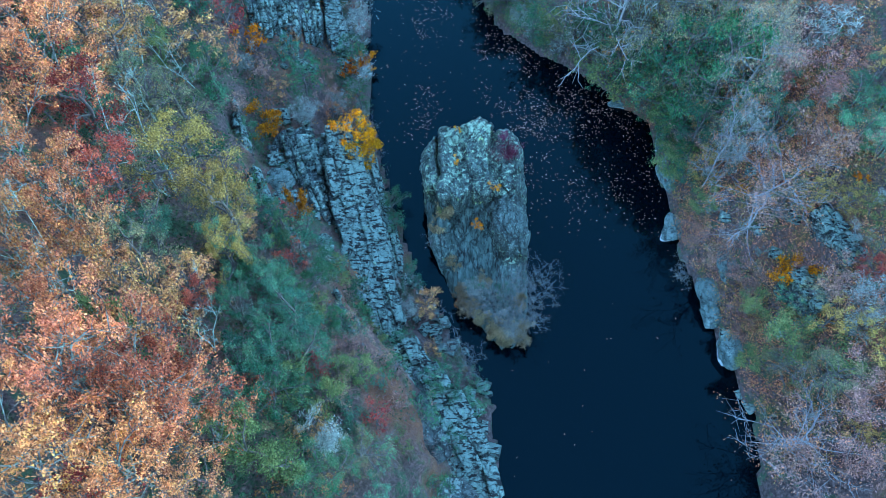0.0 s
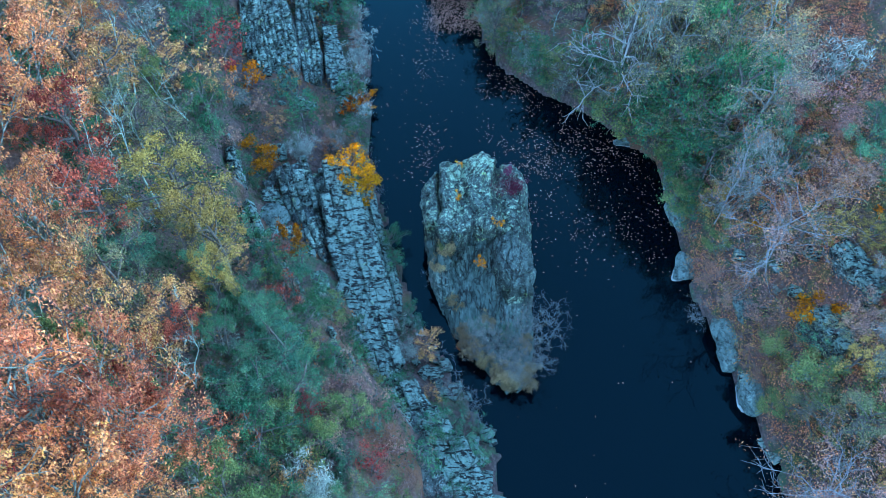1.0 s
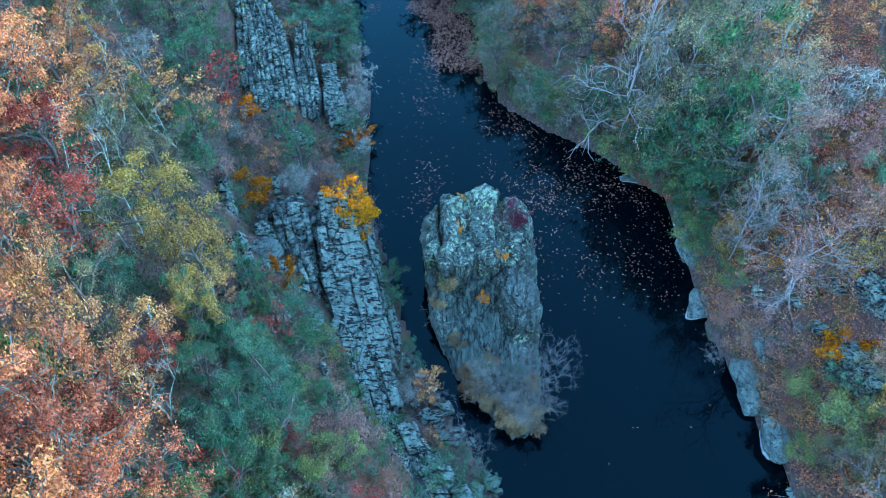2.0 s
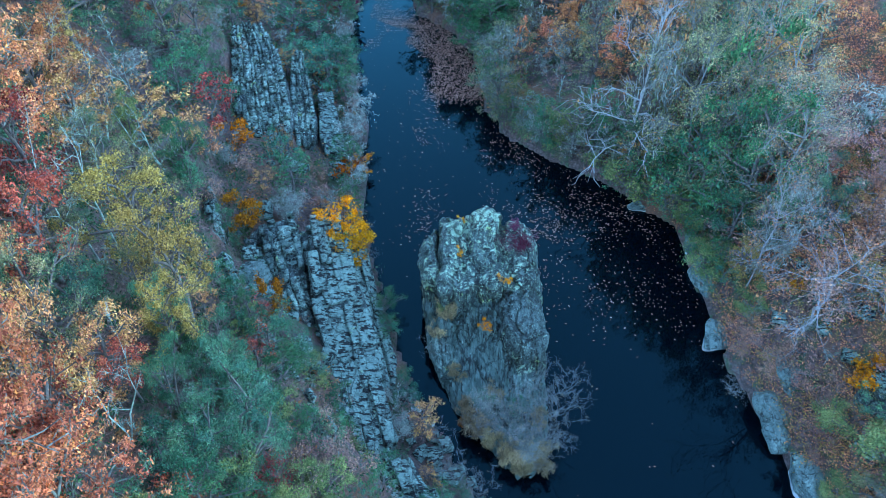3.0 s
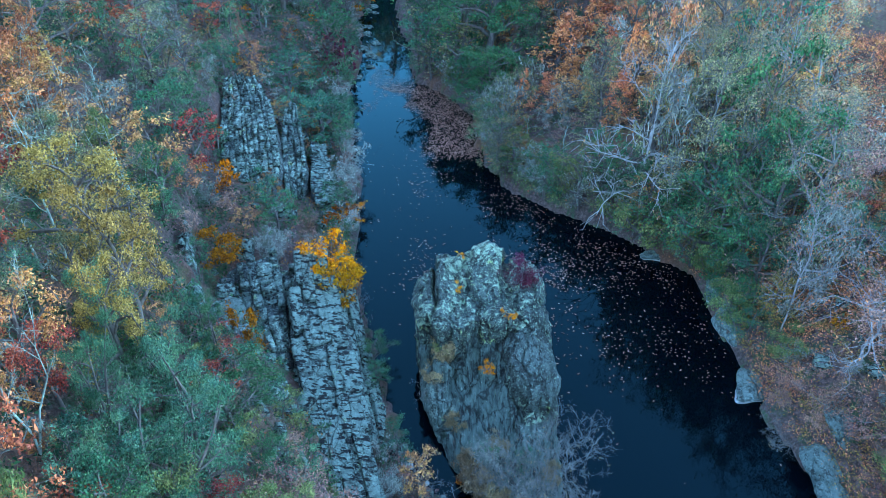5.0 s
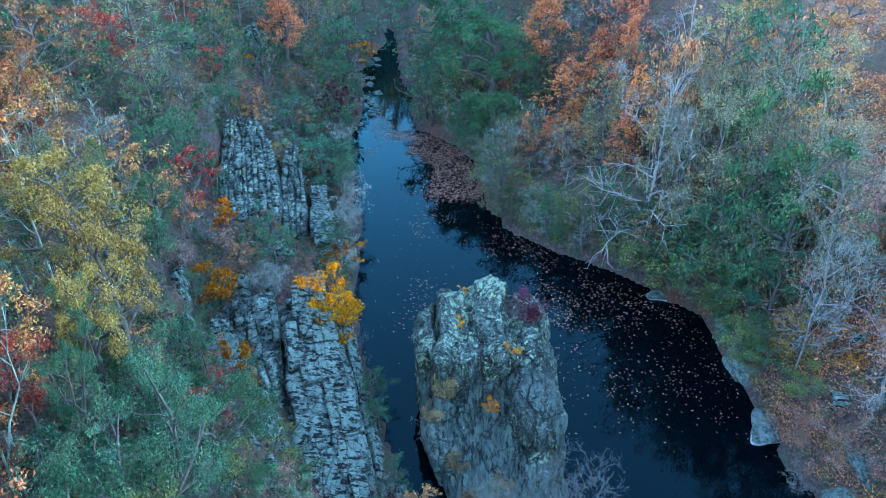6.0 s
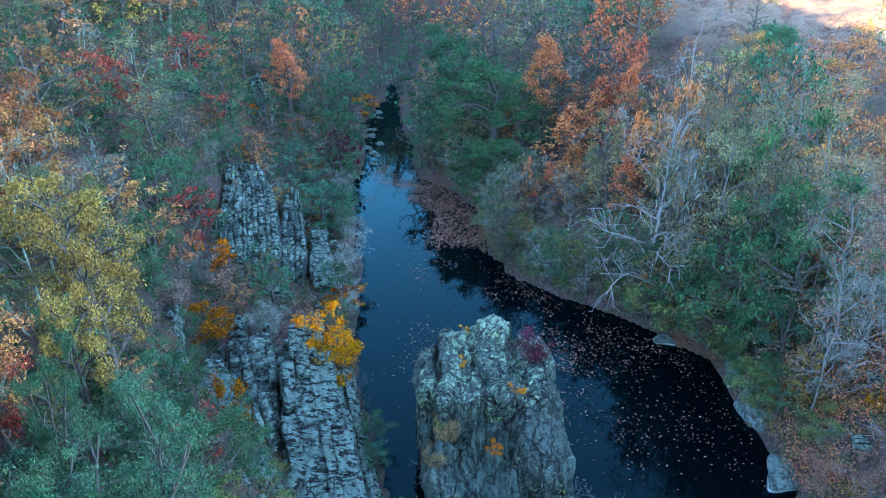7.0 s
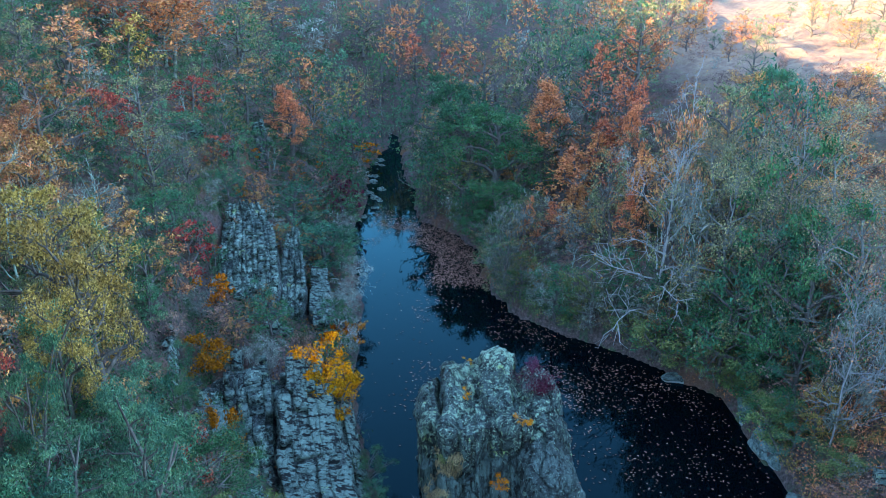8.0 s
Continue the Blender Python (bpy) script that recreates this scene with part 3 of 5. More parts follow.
def boulder(name, label, x, y, z, sx, sy, sz, seed, turn=0.0, lean=0.0, material=None, power=9.0, category="rock", group=""):
    """One weathered boulder whose foot stands below z."""
    p, f = cube_grid(18)
    q = rounded(p, power)
    q = q * (1 + 0.16 * fbm(q * 0.9 + seed, seed, 3)[:, None])
    cut = np.random.default_rng(seed).normal(size=(9, 3))
    for c in cut / np.linalg.norm(cut, axis=1, keepdims=True):
        over = np.clip(q @ c - 0.72, 0, None)
        q = q - over[:, None] * c * 0.92
    q = q * [sx / 2, sy / 2, sz / 2]
    q = q + normals_of(q, f) * (fbm(q * 2.2, seed + 5, 4) * 0.05 + ridged(q * [1.0, 1.0, 3.0], seed + 9, 2) * 0.03)[:, None]
    ob = new(name, mesh_of(name, q, f, material or BOULDER, True))
    ob.matrix_basis = pose(x, y, z + sz * 0.12, lean, lean * 0.5, turn)
    return tagged(ob, label, category, group)


build_ground()
island()
make_blocks(BLOCKS, SLAB, 10)
make_blocks(BROKEN_BLOCKS, BROKEN, 10)
bedded_ridge("rock_ridge", "long pale bedded rock ridge with dark joints at the waterside", [(-6.75, 29.0, 4.5, 1.3), (-6.4, 27.2, 3.95, 1.9), (-5.95, 25.2, 3.15, 2.5), (-5.1, 22.6, 2.15, 2.7), (-4.2, 19.6, 1.45, 2.4), (-3.35, 17.0, 1.3, 1.7), (-2.8, 15.4, 1.2, 0.9)], 4, 6, 1, tilt=-7, drop=2.4, rough=0.06, jitter=0.8, slabs=SLAB)
bedded_ridge("rock_ridge", "steep pale rock flank of the ridge above the water", [(-5.5, 28.6, 3.0, 1.0), (-4.7, 26.2, 1.9, 1.3), (-3.7, 23.2, 0.9, 1.2), (-2.9, 20.2, 0.4, 1.0)], 2, 5, 15, tilt=-38, drop=1.6, rough=0.05, jitter=1.0, slabs=SLAB)
bedded_ridge("rock_ridge", "lower dark rock beds beside the pale ridge", [(-9.6, 29.3, 3.9, 2.0), (-8.9, 27.2, 3.4, 2.0), (-8.1, 25.0, 2.7, 1.5), (-7.2, 23.0, 2.2, 0.9)], 4, 12, 2, tilt=6, drop=1.8, rough=0.17, blocks=BROKEN_BLOCKS, jitter=5)
bedded_ridge("rock_ridge", "narrow dark beds sunk beside the pale ridge", [(-8.0, 29.0, 3.3, 0.7), (-7.4, 27.0, 2.7, 0.8), (-6.8, 24.8, 2.0, 0.7)], 2, 9, 16, tilt=4, drop=1.4, rough=0.16, blocks=BROKEN_BLOCKS)
bedded_ridge("rock_ridge", "broken pale rock beds running down into the river", [(-2.4, 15.2, 2.5, 1.2), (-1.1, 12.8, 2.9, 2.2), (0.2, 10.6, 2.4, 2.9), (1.3, 8.4, 1.7, 2.7), (1.7, 6.8, 1.4, 2.3)], 4, 6, 3, tilt=-6, drop=1.9, rough=0.12, slabs=SLAB)
bedded_ridge("rock_outcrop", "lichened upright rock beds on the wooded bank", [(-14.6, 48.0, 5.6, 2.0), (-13.7, 45.6, 4.9, 3.2), (-13.0, 42.8, 4.4, 3.6), (-12.4, 40.2, 3.4, 3.6), (-11.8, 37.6, 2.3, 2.8), (-11.5, 36.0, 1.8, 1.6)], 9, 22, 4, tilt=-3, drop=2.4, rough=0.13, blocks=BROKEN_BLOCKS, jitter=5)
bedded_ridge("rock_outcrop", "grey broken rock beds on the wooded bank", [(-10.9, 46.6, 4.2, 0.8), (-10.5, 44.0, 3.2, 1.4), (-10.0, 41.4, 2.4, 1.6), (-9.6, 39.0, 1.7, 1.2)], 4, 12, 5, tilt=-4, drop=2.0, rough=0.14, blocks=BROKEN_BLOCKS, jitter=5)
bedded_ridge("rock_outcrop", "smooth grey rock rib at the water's edge", [(-8.9, 44.4, 2.2, 0.9), (-8.3, 41.6, 1.5, 1.5), (-7.7, 39.0, 0.8, 1.2)], 2, 4, 6, tilt=-8, drop=1.4, slabs=SLAB)


# ---- plants ----
def tubes(lines, sides=5):
    """Tapered tubes along lines: each a pair (points n x 3, radii n)."""
    vs, fs, at = [], [], 0
    for pts, rad in lines:
        pts, rad = np.asarray(pts), np.asarray(rad)
        n = len(pts)
        d = np.gradient(pts, axis=0)
        d = d / np.maximum(np.linalg.norm(d, axis=1, keepdims=True), 1e-9)
        ref = np.where(np.abs(d[:, 2:3]) > 0.9, [[1.0, 0, 0]], [[0, 0, 1.0]])
        a = np.cross(d, ref)
        a = a / np.maximum(np.linalg.norm(a, axis=1, keepdims=True), 1e-9)
        b = np.cross(d, a)
        ang = np.arange(sides) / sides * 2 * math.pi
        ring = pts[:, None] + rad[:, None, None] * (np.cos(ang)[None, :, None] * a[:, None] + np.sin(ang)[None, :, None] * b[:, None])
        vs.append(ring.reshape(-1, 3))
        i = (np.arange(n - 1)[:, None] * sides + np.arange(sides)[None]).ravel()
        j = (np.arange(n - 1)[:, None] * sides + (np.arange(sides)[None] + 1) % sides).ravel()
        fs.append(np.stack([i, j, j + sides, i + sides], 1) + at)
        at += n * sides
    return np.concatenate(vs), np.concatenate(fs)


def curve_line(rng, a, b, bend, n=5, sag=0.0):
    t = np.linspace(0, 1, n)[:, None]
    a, b = np.asarray(a, float), np.asarray(b, float)
    size = np.linalg.norm(b - a)
    off = rng.normal(0, bend * size, 3)
    wave = rng.normal(0, bend * size * 0.35, (n, 3)) * np.sin(t * math.pi)
    return a + (b - a) * t + off * np.sin(t * math.pi) + wave + np.array([0, 0, sag * size]) * np.sin(t * math.pi)


def skeleton(rng, height, radius, stems=1, limbs=9, twigs=5, low=0.3, shape="round", trunk=0.035, fine=0):
    """The wood of a plant, as stems, limbs, twigs and fine twigs, and the tips on which its leaves sit."""
    wood, tips = ([], [], [], []), []
    for s in range(stems):
        spread = radius * (0.55 if stems > 1 else 0.12)
        foot = np.array([rng.normal(0, 0.05 * radius), rng.normal(0, 0.05 * radius), -0.25])
        head = np.array([rng.normal(0, spread), rng.normal(0, spread), height * rng.uniform(0.78, 0.95)])
        stem = curve_line(rng, foot, head, 0.05, 6)
        r0 = trunk * height / (stems ** 0.45)
        wood[0].append((stem, np.linspace(r0, r0 * 0.16, 6)))
        tips.append(head)
        count = max(2, limbs // (1 if stems == 1 else 2))
        turn = rng.uniform(0, 6.28)
        for k in range(count):
            h = low + (0.97 - low) * (k + rng.random()) / count
            at = np.array([np.interp(h, np.linspace(0, 1, 6), stem[:, c]) for c in range(3)])
            turn += 2.4 + rng.normal(0, 0.35)
            g = (h - low) / (1 - low)
            reach = {"round": 1.05 * math.sqrt(max(0.08, 1 - (1.6 * g - 0.6) ** 2)), "cone": 1.08 - g, "fan": 0.45 + 0.6 * g, "column": 0.6 - 0.25 * g, "birch": 1.15 - 0.85 * g, "dome": 1.05 * math.sqrt(max(0.06, 1 - g * g))}[shape] * radius
            reach *= rng.uniform(0.5, 1.15) * (0.6 if stems > 1 else 1)
            up = {"round": 0.35 + 0.6 * g, "cone": 0.12, "fan": 0.9, "column": 1.6, "birch": 0.02 + 1.7 * g, "dome": 0.12}[shape] * reach
            end = at + [math.cos(turn) * reach, math.sin(turn) * reach, up * rng.uniform(0.5, 1.1)]
            limb = curve_line(rng, at, end, 0.09, 5, 0.08)
            r1 = max(0.008, r0 * (0.55 - 0.3 * g))
            wood[1].append((limb, np.linspace(r1, r1 * 0.22, 5)))
            tips.append(end)
            for j in range(twigs):
                w = rng.uniform(0.3, 0.98)
                fr = np.array([np.interp(w, np.linspace(0, 1, 5), limb[:, c]) for c in range(3)])
                out = (end - at) / max(1e-6, np.linalg.norm(end - at)) + rng.normal(0, 0.75, 3) + [0, 0, 0.3]
                tip = fr + out / np.linalg.norm(out) * reach * rng.uniform(0.25, 0.55)
                wood[2].append((curve_line(rng, fr, tip, 0.12, 3), np.linspace(r1 * 0.45, r1 * 0.2, 3)))
                tips.append(tip)
                for _ in range(fine):
                    o2 = out / np.linalg.norm(out) + rng.normal(0, 0.8, 3)
                    f2 = fr + (tip - fr) * rng.uniform(0.3, 1)
                    t2 = f2 + o2 / np.linalg.norm(o2) * reach * rng.uniform(0.15, 0.35)
                    wood[3].append((np.stack([f2, t2]), np.array([r1 * 0.28, r1 * 0.14])))
                    tips.append(t2)
    return wood, np.array(tips)


def leaves(rng, tips, n, clump, size, long=1.5, flat=0.65, floor=0.15, upright=0.0, corners=4):
    """Small leaves of three or four corners in clumps round the tips, each bent to its own side."""
    weight = rng.uniform(0.25, 1.75, len(tips))
    who = rng.choice(len(tips), n, p=weight / weight.sum())
    c = tips[who] + np.clip(rng.normal(0, 1, (n, 3)), -2.2, 2.2) * clump * [1, 1, flat] * rng.uniform(0.6, 1.3, len(tips))[who][:, None]
    c[:, 2] = np.maximum(c[:, 2], floor + rng.random(n) * 0.2)
    nrm = rng.normal(0, 1, (n, 3)) * [1, 1, 0.8] + [0, 0, 0.55]
    nrm /= np.linalg.norm(nrm, axis=1, keepdims=True)
    d = rng.normal(0, 1, (n, 3)) + [0, 0, upright]
    d = d - nrm * (d * nrm).sum(1, keepdims=True)
    d /= np.maximum(np.linalg.norm(d, axis=1, keepdims=True), 1e-9)
    e = np.cross(nrm, d)
    s = (size * rng.uniform(0.6, 1.35, n))[:, None]
    a, b = d * s * long * 0.5, e * s * 0.5
    tip = nrm * s * 0.18
    if corners == 4:
        v = np.stack([c - a, c + b * 0.95 + tip, c + a, c - b * 0.95 + tip], 1)
    else:
        v = np.stack([c - a, c + b + tip, c + a * 0.9 - b * 0.7], 1)
    return v.reshape(-1, 3), np.arange(corners * n).reshape(n, corners)


SPECIES = {}
DETAIL = ((1.0, 3, 3), (0.27, 3, 2), (0.12, 3, 2), (0.05, 3, 1))  # share of the leaves, corners of a leaf, depth of the wood: near to farthest


def species(key, name, label, category, leaf, bark, seeds, height, radius, count, clump, size, crown="crown", **how):
    """Build the meshes of one kind of plant, in several forms and four depths of detail."""
    leaf_how = {k: how.pop(k) for k in ("long", "flat", "floor", "upright") if k in how}
    thin = how.pop("thin", False)
    forms = []
    for level, (share, corners, depth) in enumerate(DETAIL):
        row = []
        corners = 3 if thin else corners
        for s in seeds[: 4 - level] if level else seeds:
            rng = np.random.default_rng(s)
            wood, tips = skeleton(rng, height, radius, **how)
            sides = ((6, 4, 3, 3), (4, 3, 3, 3), (3, 3, 3, 3), (3, 3, 3, 3))[level]
            vs, fs, at = [], [], 0
            for k in range(min(4, depth + 1)):
                lines = wood[k] if level == 0 or k < (2 if level < 3 else 1) else wood[k][:: (0, 3, 5, 6)[level]]
                if how.get("fine") and level and k == 2:
                    lines = wood[k][:: level]
                if lines:
                    v, f = tubes(lines, sides[k])
                    vs.append(v)
                    fs.append(f + at)
                    at += len(v)
            trunk = mesh_of("wood", np.concatenate(vs), np.concatenate(fs), bark, True)
            n = int(count * share)
            green = None
            if n:
                grow = (1.0, 1.65, 2.2, 3.0)[level]
                green = mesh_of(crown, *leaves(rng, tips, n, clump * 0.76, size * grow, corners=corners, **leaf_how), LEAF[leaf])
            row.append((trunk, green))
        forms.append(row)
    SPECIES[key] = dict(name=name, label=label, category=category, forms=forms, height=height, radius=radius, made={}, crown=crown, stem="branchwork" if how.get("stems", 1) > 1 else "trunk")


PLANTED = np.random.default_rng(77)


def plant(key, x, y, height=None, radius=None, z=None, group="", lean=0.0, label="", least=0, fine=False):
    """Set one plant of a kind on the ground at x, y."""
    sp = SPECIES[key]
    level = 0 if y < 31.5 and abs(x) < 24 else 1 if y < 52 and x < 26 else 2
    level = 0 if fine else max(level, least)
    k = int(PLANTED.integers(len(sp["forms"][level])))
    left, right = np.interp(y, LEFT_Y, LEFT_X), np.interp(y, RIGHT_Y, RIGHT_X)
    if z is None and left - 0.3 < x < right + 0.3:
        x = left - 0.4 if x < (left + right) / 2 else right + 0.4
    if z is None:
        z = max(0.0, float(ground_height(np.array([x]), np.array([y]))[0]))
    sz = (height or sp["height"]) / sp["height"]
    sx = (radius / sp["radius"]) if radius else sz
    m = pose(x, y, z, lean * PLANTED.normal(), lean * PLANTED.normal(), PLANTED.uniform(0, 360)) @ Matrix.Diagonal((sx, sx * PLANTED.uniform(0.9, 1.1), sz, 1))
    first = sp["made"].get((level, k))
    if first is None:
        ob = thing(sp["name"], m, label or sp["label"], sp["category"], group)
        wood, green = sp["forms"][level][k]
        part(sp["stem"], wood, ob)
        if green:
            part(sp["crown"], green, ob)
        sp["made"][level, k] = ob
        return ob
    keep = first.scale.copy()
    first.scale = (1, 1, 1)
    made = copy_thing(first, m)
    first.scale = keep
    made["label"] = label or sp["label"]
    if group:
        made["group"] = group
    return made


species("oak", "oak_tree", "autumn oak with russet leaves and lichened grey limbs", "tree", "oak", OAK_BARK, (1, 2, 3), 8.0, 3.1, 10500, 0.24, 0.098, trunk=0.021, limbs=17, twigs=7, low=0.35, long=1.5, fine=1)
species("tawny", "young_tree", "small autumn tree with tawny brown leaves", "tree", "tawny", BARK, (11, 12, 13), 5.0, 1.8, 4600, 0.22, 0.08, limbs=12, twigs=6, low=0.2)
species("red", "young_tree", "small tree with dull red-brown autumn leaves", "tree", "red", BARK, (21, 22), 4.0, 1.5, 3800, 0.2, 0.075, limbs=11, twigs=6, low=0.2)
species("yellow", "deciduous_tree", "small tree with dense yellow autumn leaves", "tree", "yellow", BARK, (31, 32), 5.5, 2.1, 10000, 0.22, 0.066, limbs=14, twigs=7, low=0.25)
species("gold", "shrub", "small shrub with golden orange autumn leaves", "shrub", "gold", BARK, (41, 42), 1.8, 0.9, 1250, 0.17, 0.075, limbs=9, twigs=4, low=0.2, stems=2, floor=0.02)
species("rust", "shrub", "dense rusty orange autumn shrub", "shrub", "rust", BARK, (45, 46), 1.6, 0.9, 1900, 0.16, 0.085, limbs=9, twigs=4, low=0.1, stems=3, floor=0.02)
species("orange", "deciduous_tree", "tree with thinning orange autumn leaves", "tree", "orange", BARK, (51, 52), 8.0, 2.2, 7000, 0.3, 0.1, limbs=18, twigs=6, low=0.2, shape="cone")
species("olive", "deciduous_tree", "broad tree with olive green early-autumn leaves", "tree", "olive", BARK, (61, 62, 63), 7.0, 2.4, 9000, 0.27, 0.062, limbs=18, twigs=6, low=0.1)
species("green", "deciduous_tree", "dense dark green leafy tree", "tree", "green", BARK, (71, 72, 73), 5.5, 2.2, 7500, 0.26, 0.072, limbs=14, twigs=6, low=0.12)
species("teal", "juniper_bush", "feathery bluish-green juniper bush", "bush", "teal", BARK, (81, 82, 83), 4.2, 1.9, 12500, 0.165, 0.031, limbs=12, twigs=6, low=0.06, stems=3, long=3.2, upright=2.0, floor=0.05, thin=True)
species("lime", "shrub", "leafy shrub with yellow-green leaves", "shrub", "lime", BARK, (91, 92), 3.0, 1.5, 6500, 0.2, 0.052, limbs=12, twigs=6, low=0.1, stems=2, long=2.0, upright=0.6)
species("willow", "willow_tree", "tall dense green willow on the river bank", "tree", "green", BARK, (95, 96), 10.0, 3.0, 15000, 0.34, 0.085, limbs=20, twigs=7, low=0.08, shape="round", long=2.4)
species("grey", "shrub", "half-bare grey shrub with fine twigs", "shrub", "grey", TWIG, (101, 102, 103), 3.0, 1.5, 3600, 0.22, 0.034, limbs=12, twigs=5, low=0.08, stems=4, shape="fan", trunk=0.014, long=5.0, upright=1.0, thin=True)
species("pink", "bush", "half-bare shrub with dusky pink leaves", "shrub", "pink", TWIG, (111, 112, 113), 2.8, 1.5, 3400, 0.24, 0.055, limbs=12, twigs=5, low=0.08, stems=4, shape="fan", trunk=0.014, long=1.8, thin=True)
species("plum", "shrub", "low plum-red shrub on bare rock", "shrub", "plum", TWIG, (121,), 0.7, 0.75, 3000, 0.15, 0.045, limbs=14, twigs=4, low=0.05, stems=6, shape="fan", trunk=0.02, floor=0.0, thin=True)
species("lichen", "bare_tree", "bare tree with pale lichened branches", "tree", "tawny", LICHEN_BARK, (131, 132, 133), 5.0, 2.3, 120, 0.2, 0.08, limbs=14, twigs=7, low=0.12, stems=2, trunk=0.015, fine=4, shape="fan")
species("bare", "bare_tree", "leafless tree with pale trunk and pale twigs", "tree", "orange", PALE_BARK, (141, 142), 6.0, 2.6, 1100, 0.22, 0.06, limbs=16, twigs=7, low=0.2, trunk=0.01, fine=3)
species("birch", "birch_tree", "tall leafless birch with white trunk and limbs", "tree", "tawny", WHITE_BARK, (151,), 11.0, 3.2, 300, 0.3, 0.12, limbs=20, twigs=7, low=0.1, trunk=0.0105, fine=3, shape="birch")
species("twiggy", "bare_shrub", "leafless grey shrub of fine branching twigs", "shrub", "straw", TWIG, (161, 162), 1.9, 1.5, 120, 0.1, 0.05, limbs=14, twigs=8, low=0.05, stems=6, shape="fan", trunk=0.005, fine=3, thin=True)
species("haze", "half_bare_tree", "tall half-bare tree with grey twigs and thinning olive leaves", "tree", "haze", TWIG, (191, 192, 193), 10.0, 2.6, 6500, 0.28, 0.058, limbs=18, twigs=7, low=0.15, trunk=0.010, fine=2)
species("grass", "grass_tuft", "tuft of dry straw-coloured grass", "grass", "straw", TWIG, (171, 172), 0.9, 0.6, 1500, 0.10, 0.035, limbs=8, twigs=2, low=0.02, stems=5, shape="fan", trunk=0.006, long=9.0, upright=2.2, floor=0.0, crown="foliage", thin=True)
species("roundbush", "evergreen_bush", "round dense dark green evergreen bush", "bush", "green", BARK, (181,), 3.6, 2.3, 14000, 0.34, 0.085, limbs=44, twigs=7, low=0.05, floor=0.05, shape="dome")


# ---- placing, space by space ----
def plant_all(key, rows, group=""):
    for row in rows:
        plant(key, *row, group=group)


# western slope, near
plant_all("green", [(-7.7, 19.0, 3.2, 1.5), (-6.6, 15.7, 3.0, 1.5), (-7.0, 9.2, 3.6, 1.2), (-5.1, 13.8, 1.5, 0.9), (-17.5, 23.7, 5.0, 1.2), (-14.0, 29.8, 4, 1.5)])
plant_all("grey", [(-5.0, 7.7, 3, 1.1)])
plant_all("lichen", [(-13.6, 20.2, 6.5, 2.7), (-15.0, 29.6, 4.5, 2.0), (-9.6, 10.9, 4.6, 1.4), (-9.7, 8.1, 7.6, 1.4), (-13.8, 11.1, 7, 1.2)])
plant_all("lime", [(-7.6, 6.6, 5.0, 1.1), (-6.2, 6.7, 4.2, 1.4), (-5.5, 9.2, 3.4, 1.1), (-11.3, 9.4, 5.5, 0.9), (-4.2, 10.9, 2.0, 0.9)])
plant_all("oak", [(-18.1, 22.8, 7.5, 2.4), (-20.0, 25.4, 7.5, 2.3), (-15.7, 16.8, 7.5, 1.8), (-14.1, 13.9, 7, 1.7), (-14.1, 11.4, 7.5, 1.6), (-11.9, 8.6, 7.5, 1.8), (-11.2, 6.7, 8, 1.9), (-9.6, 7.6, 7.5, 1.8), (-8.3, 7.2, 6.5, 1.6), (-11.4, 4.6, 8, 1.9), (-9.6, 5.2, 7.5, 1.8)], "oaks on the slope")
plant_all("olive", [(-12.1, 13.9, 5.5, 1.3), (-14.5, 26.2, 4.5, 1.7), (-15.7, 26.0, 4.5, 1.5), (-12.7, 8.7, 6.5, 1.0), (-3.4, 7.2, 2.6, 1.1)])
plant_all("pink", [(-4.0, 13.0, 1.5, 1.2)])
plant_all("red", [(-16.6, 21.4, 6, 1.7), (-10.2, 13.3, 3.4, 0.8), (-14.6, 17.9, 5, 1.5), (-9.5, 8.9, 5.5, 1.1), (-5.7, 11.1, 1.6, 0.8), (-14.7, 37.0, 3.5, 1.7), (-10.3, 4.4, 6, 1.1)])
plant_all("rust", [(-13.5, 37.1, 1.6, 1.0), (-11.4, 29.8, 1.6, 1.1)])
plant_all("tawny", [(-12.8, 12.9, 6, 1.4), (-17.3, 28.0, 5.5, 2.0), (-10.6, 13.3, 4.5, 1.3), (-10.5, 10.2, 6, 1.4), (-8.5, 5.3, 5, 1.0), (-19.1, 28.4, 5.5, 1.9)])
plant_all("teal", [(-8.2, 15.3, 3.6, 1.6), (-6.6, 12.8, 4.4, 2.0), (-7.3, 11.0, 4.0, 1.8), (-4.9, 6.3, 3.4, 1.3), (-12.0, 27.7, 2.4, 1.2)])
plant_all("yellow", [(-10.4, 17.7, 6.5, 1.8), (-9.6, 15.6, 4.5, 1.2)])

# western slope, farther up the valley
plant_all("bare", [(-14.7, 77.2, 8.5, 2.3), (-12.6, 80.8, 8, 2.1), (-13.4, 76.1, 7, 2.0)])
plant_all("green", [(-15.6, 36.6, 3.6, 1.5), (-16.2, 61.4, 4.4, 2.3), (-10.4, 73.9, 6, 3.3), (-9.1, 100.4, 7, 2.4), (-12.4, 53.4, 3.6, 2.4), (-24.9, 86.7, 6.5, 3.7), (-23.8, 52.0, 3.6, 1.5)])
plant_all("grey", [(-19.3, 105.8, 6, 4.5)])
plant_all("lichen", [(-23.6, 45.8, 4.6, 1.8), (-17.4, 29.6, 5.2, 2.0), (-15.8, 25.4, 5, 1.5), (-16.7, 32.9, 4.6, 1.8)])
plant_all("lime", [(-16.8, 30.6, 3.2, 1.1)])
plant_all("oak", [(-24.6, 65.0, 7.5, 4.4), (-19.3, 31.1, 6, 1.7), (-28.3, 60.9, 6, 3.1)], "oaks on the slope")
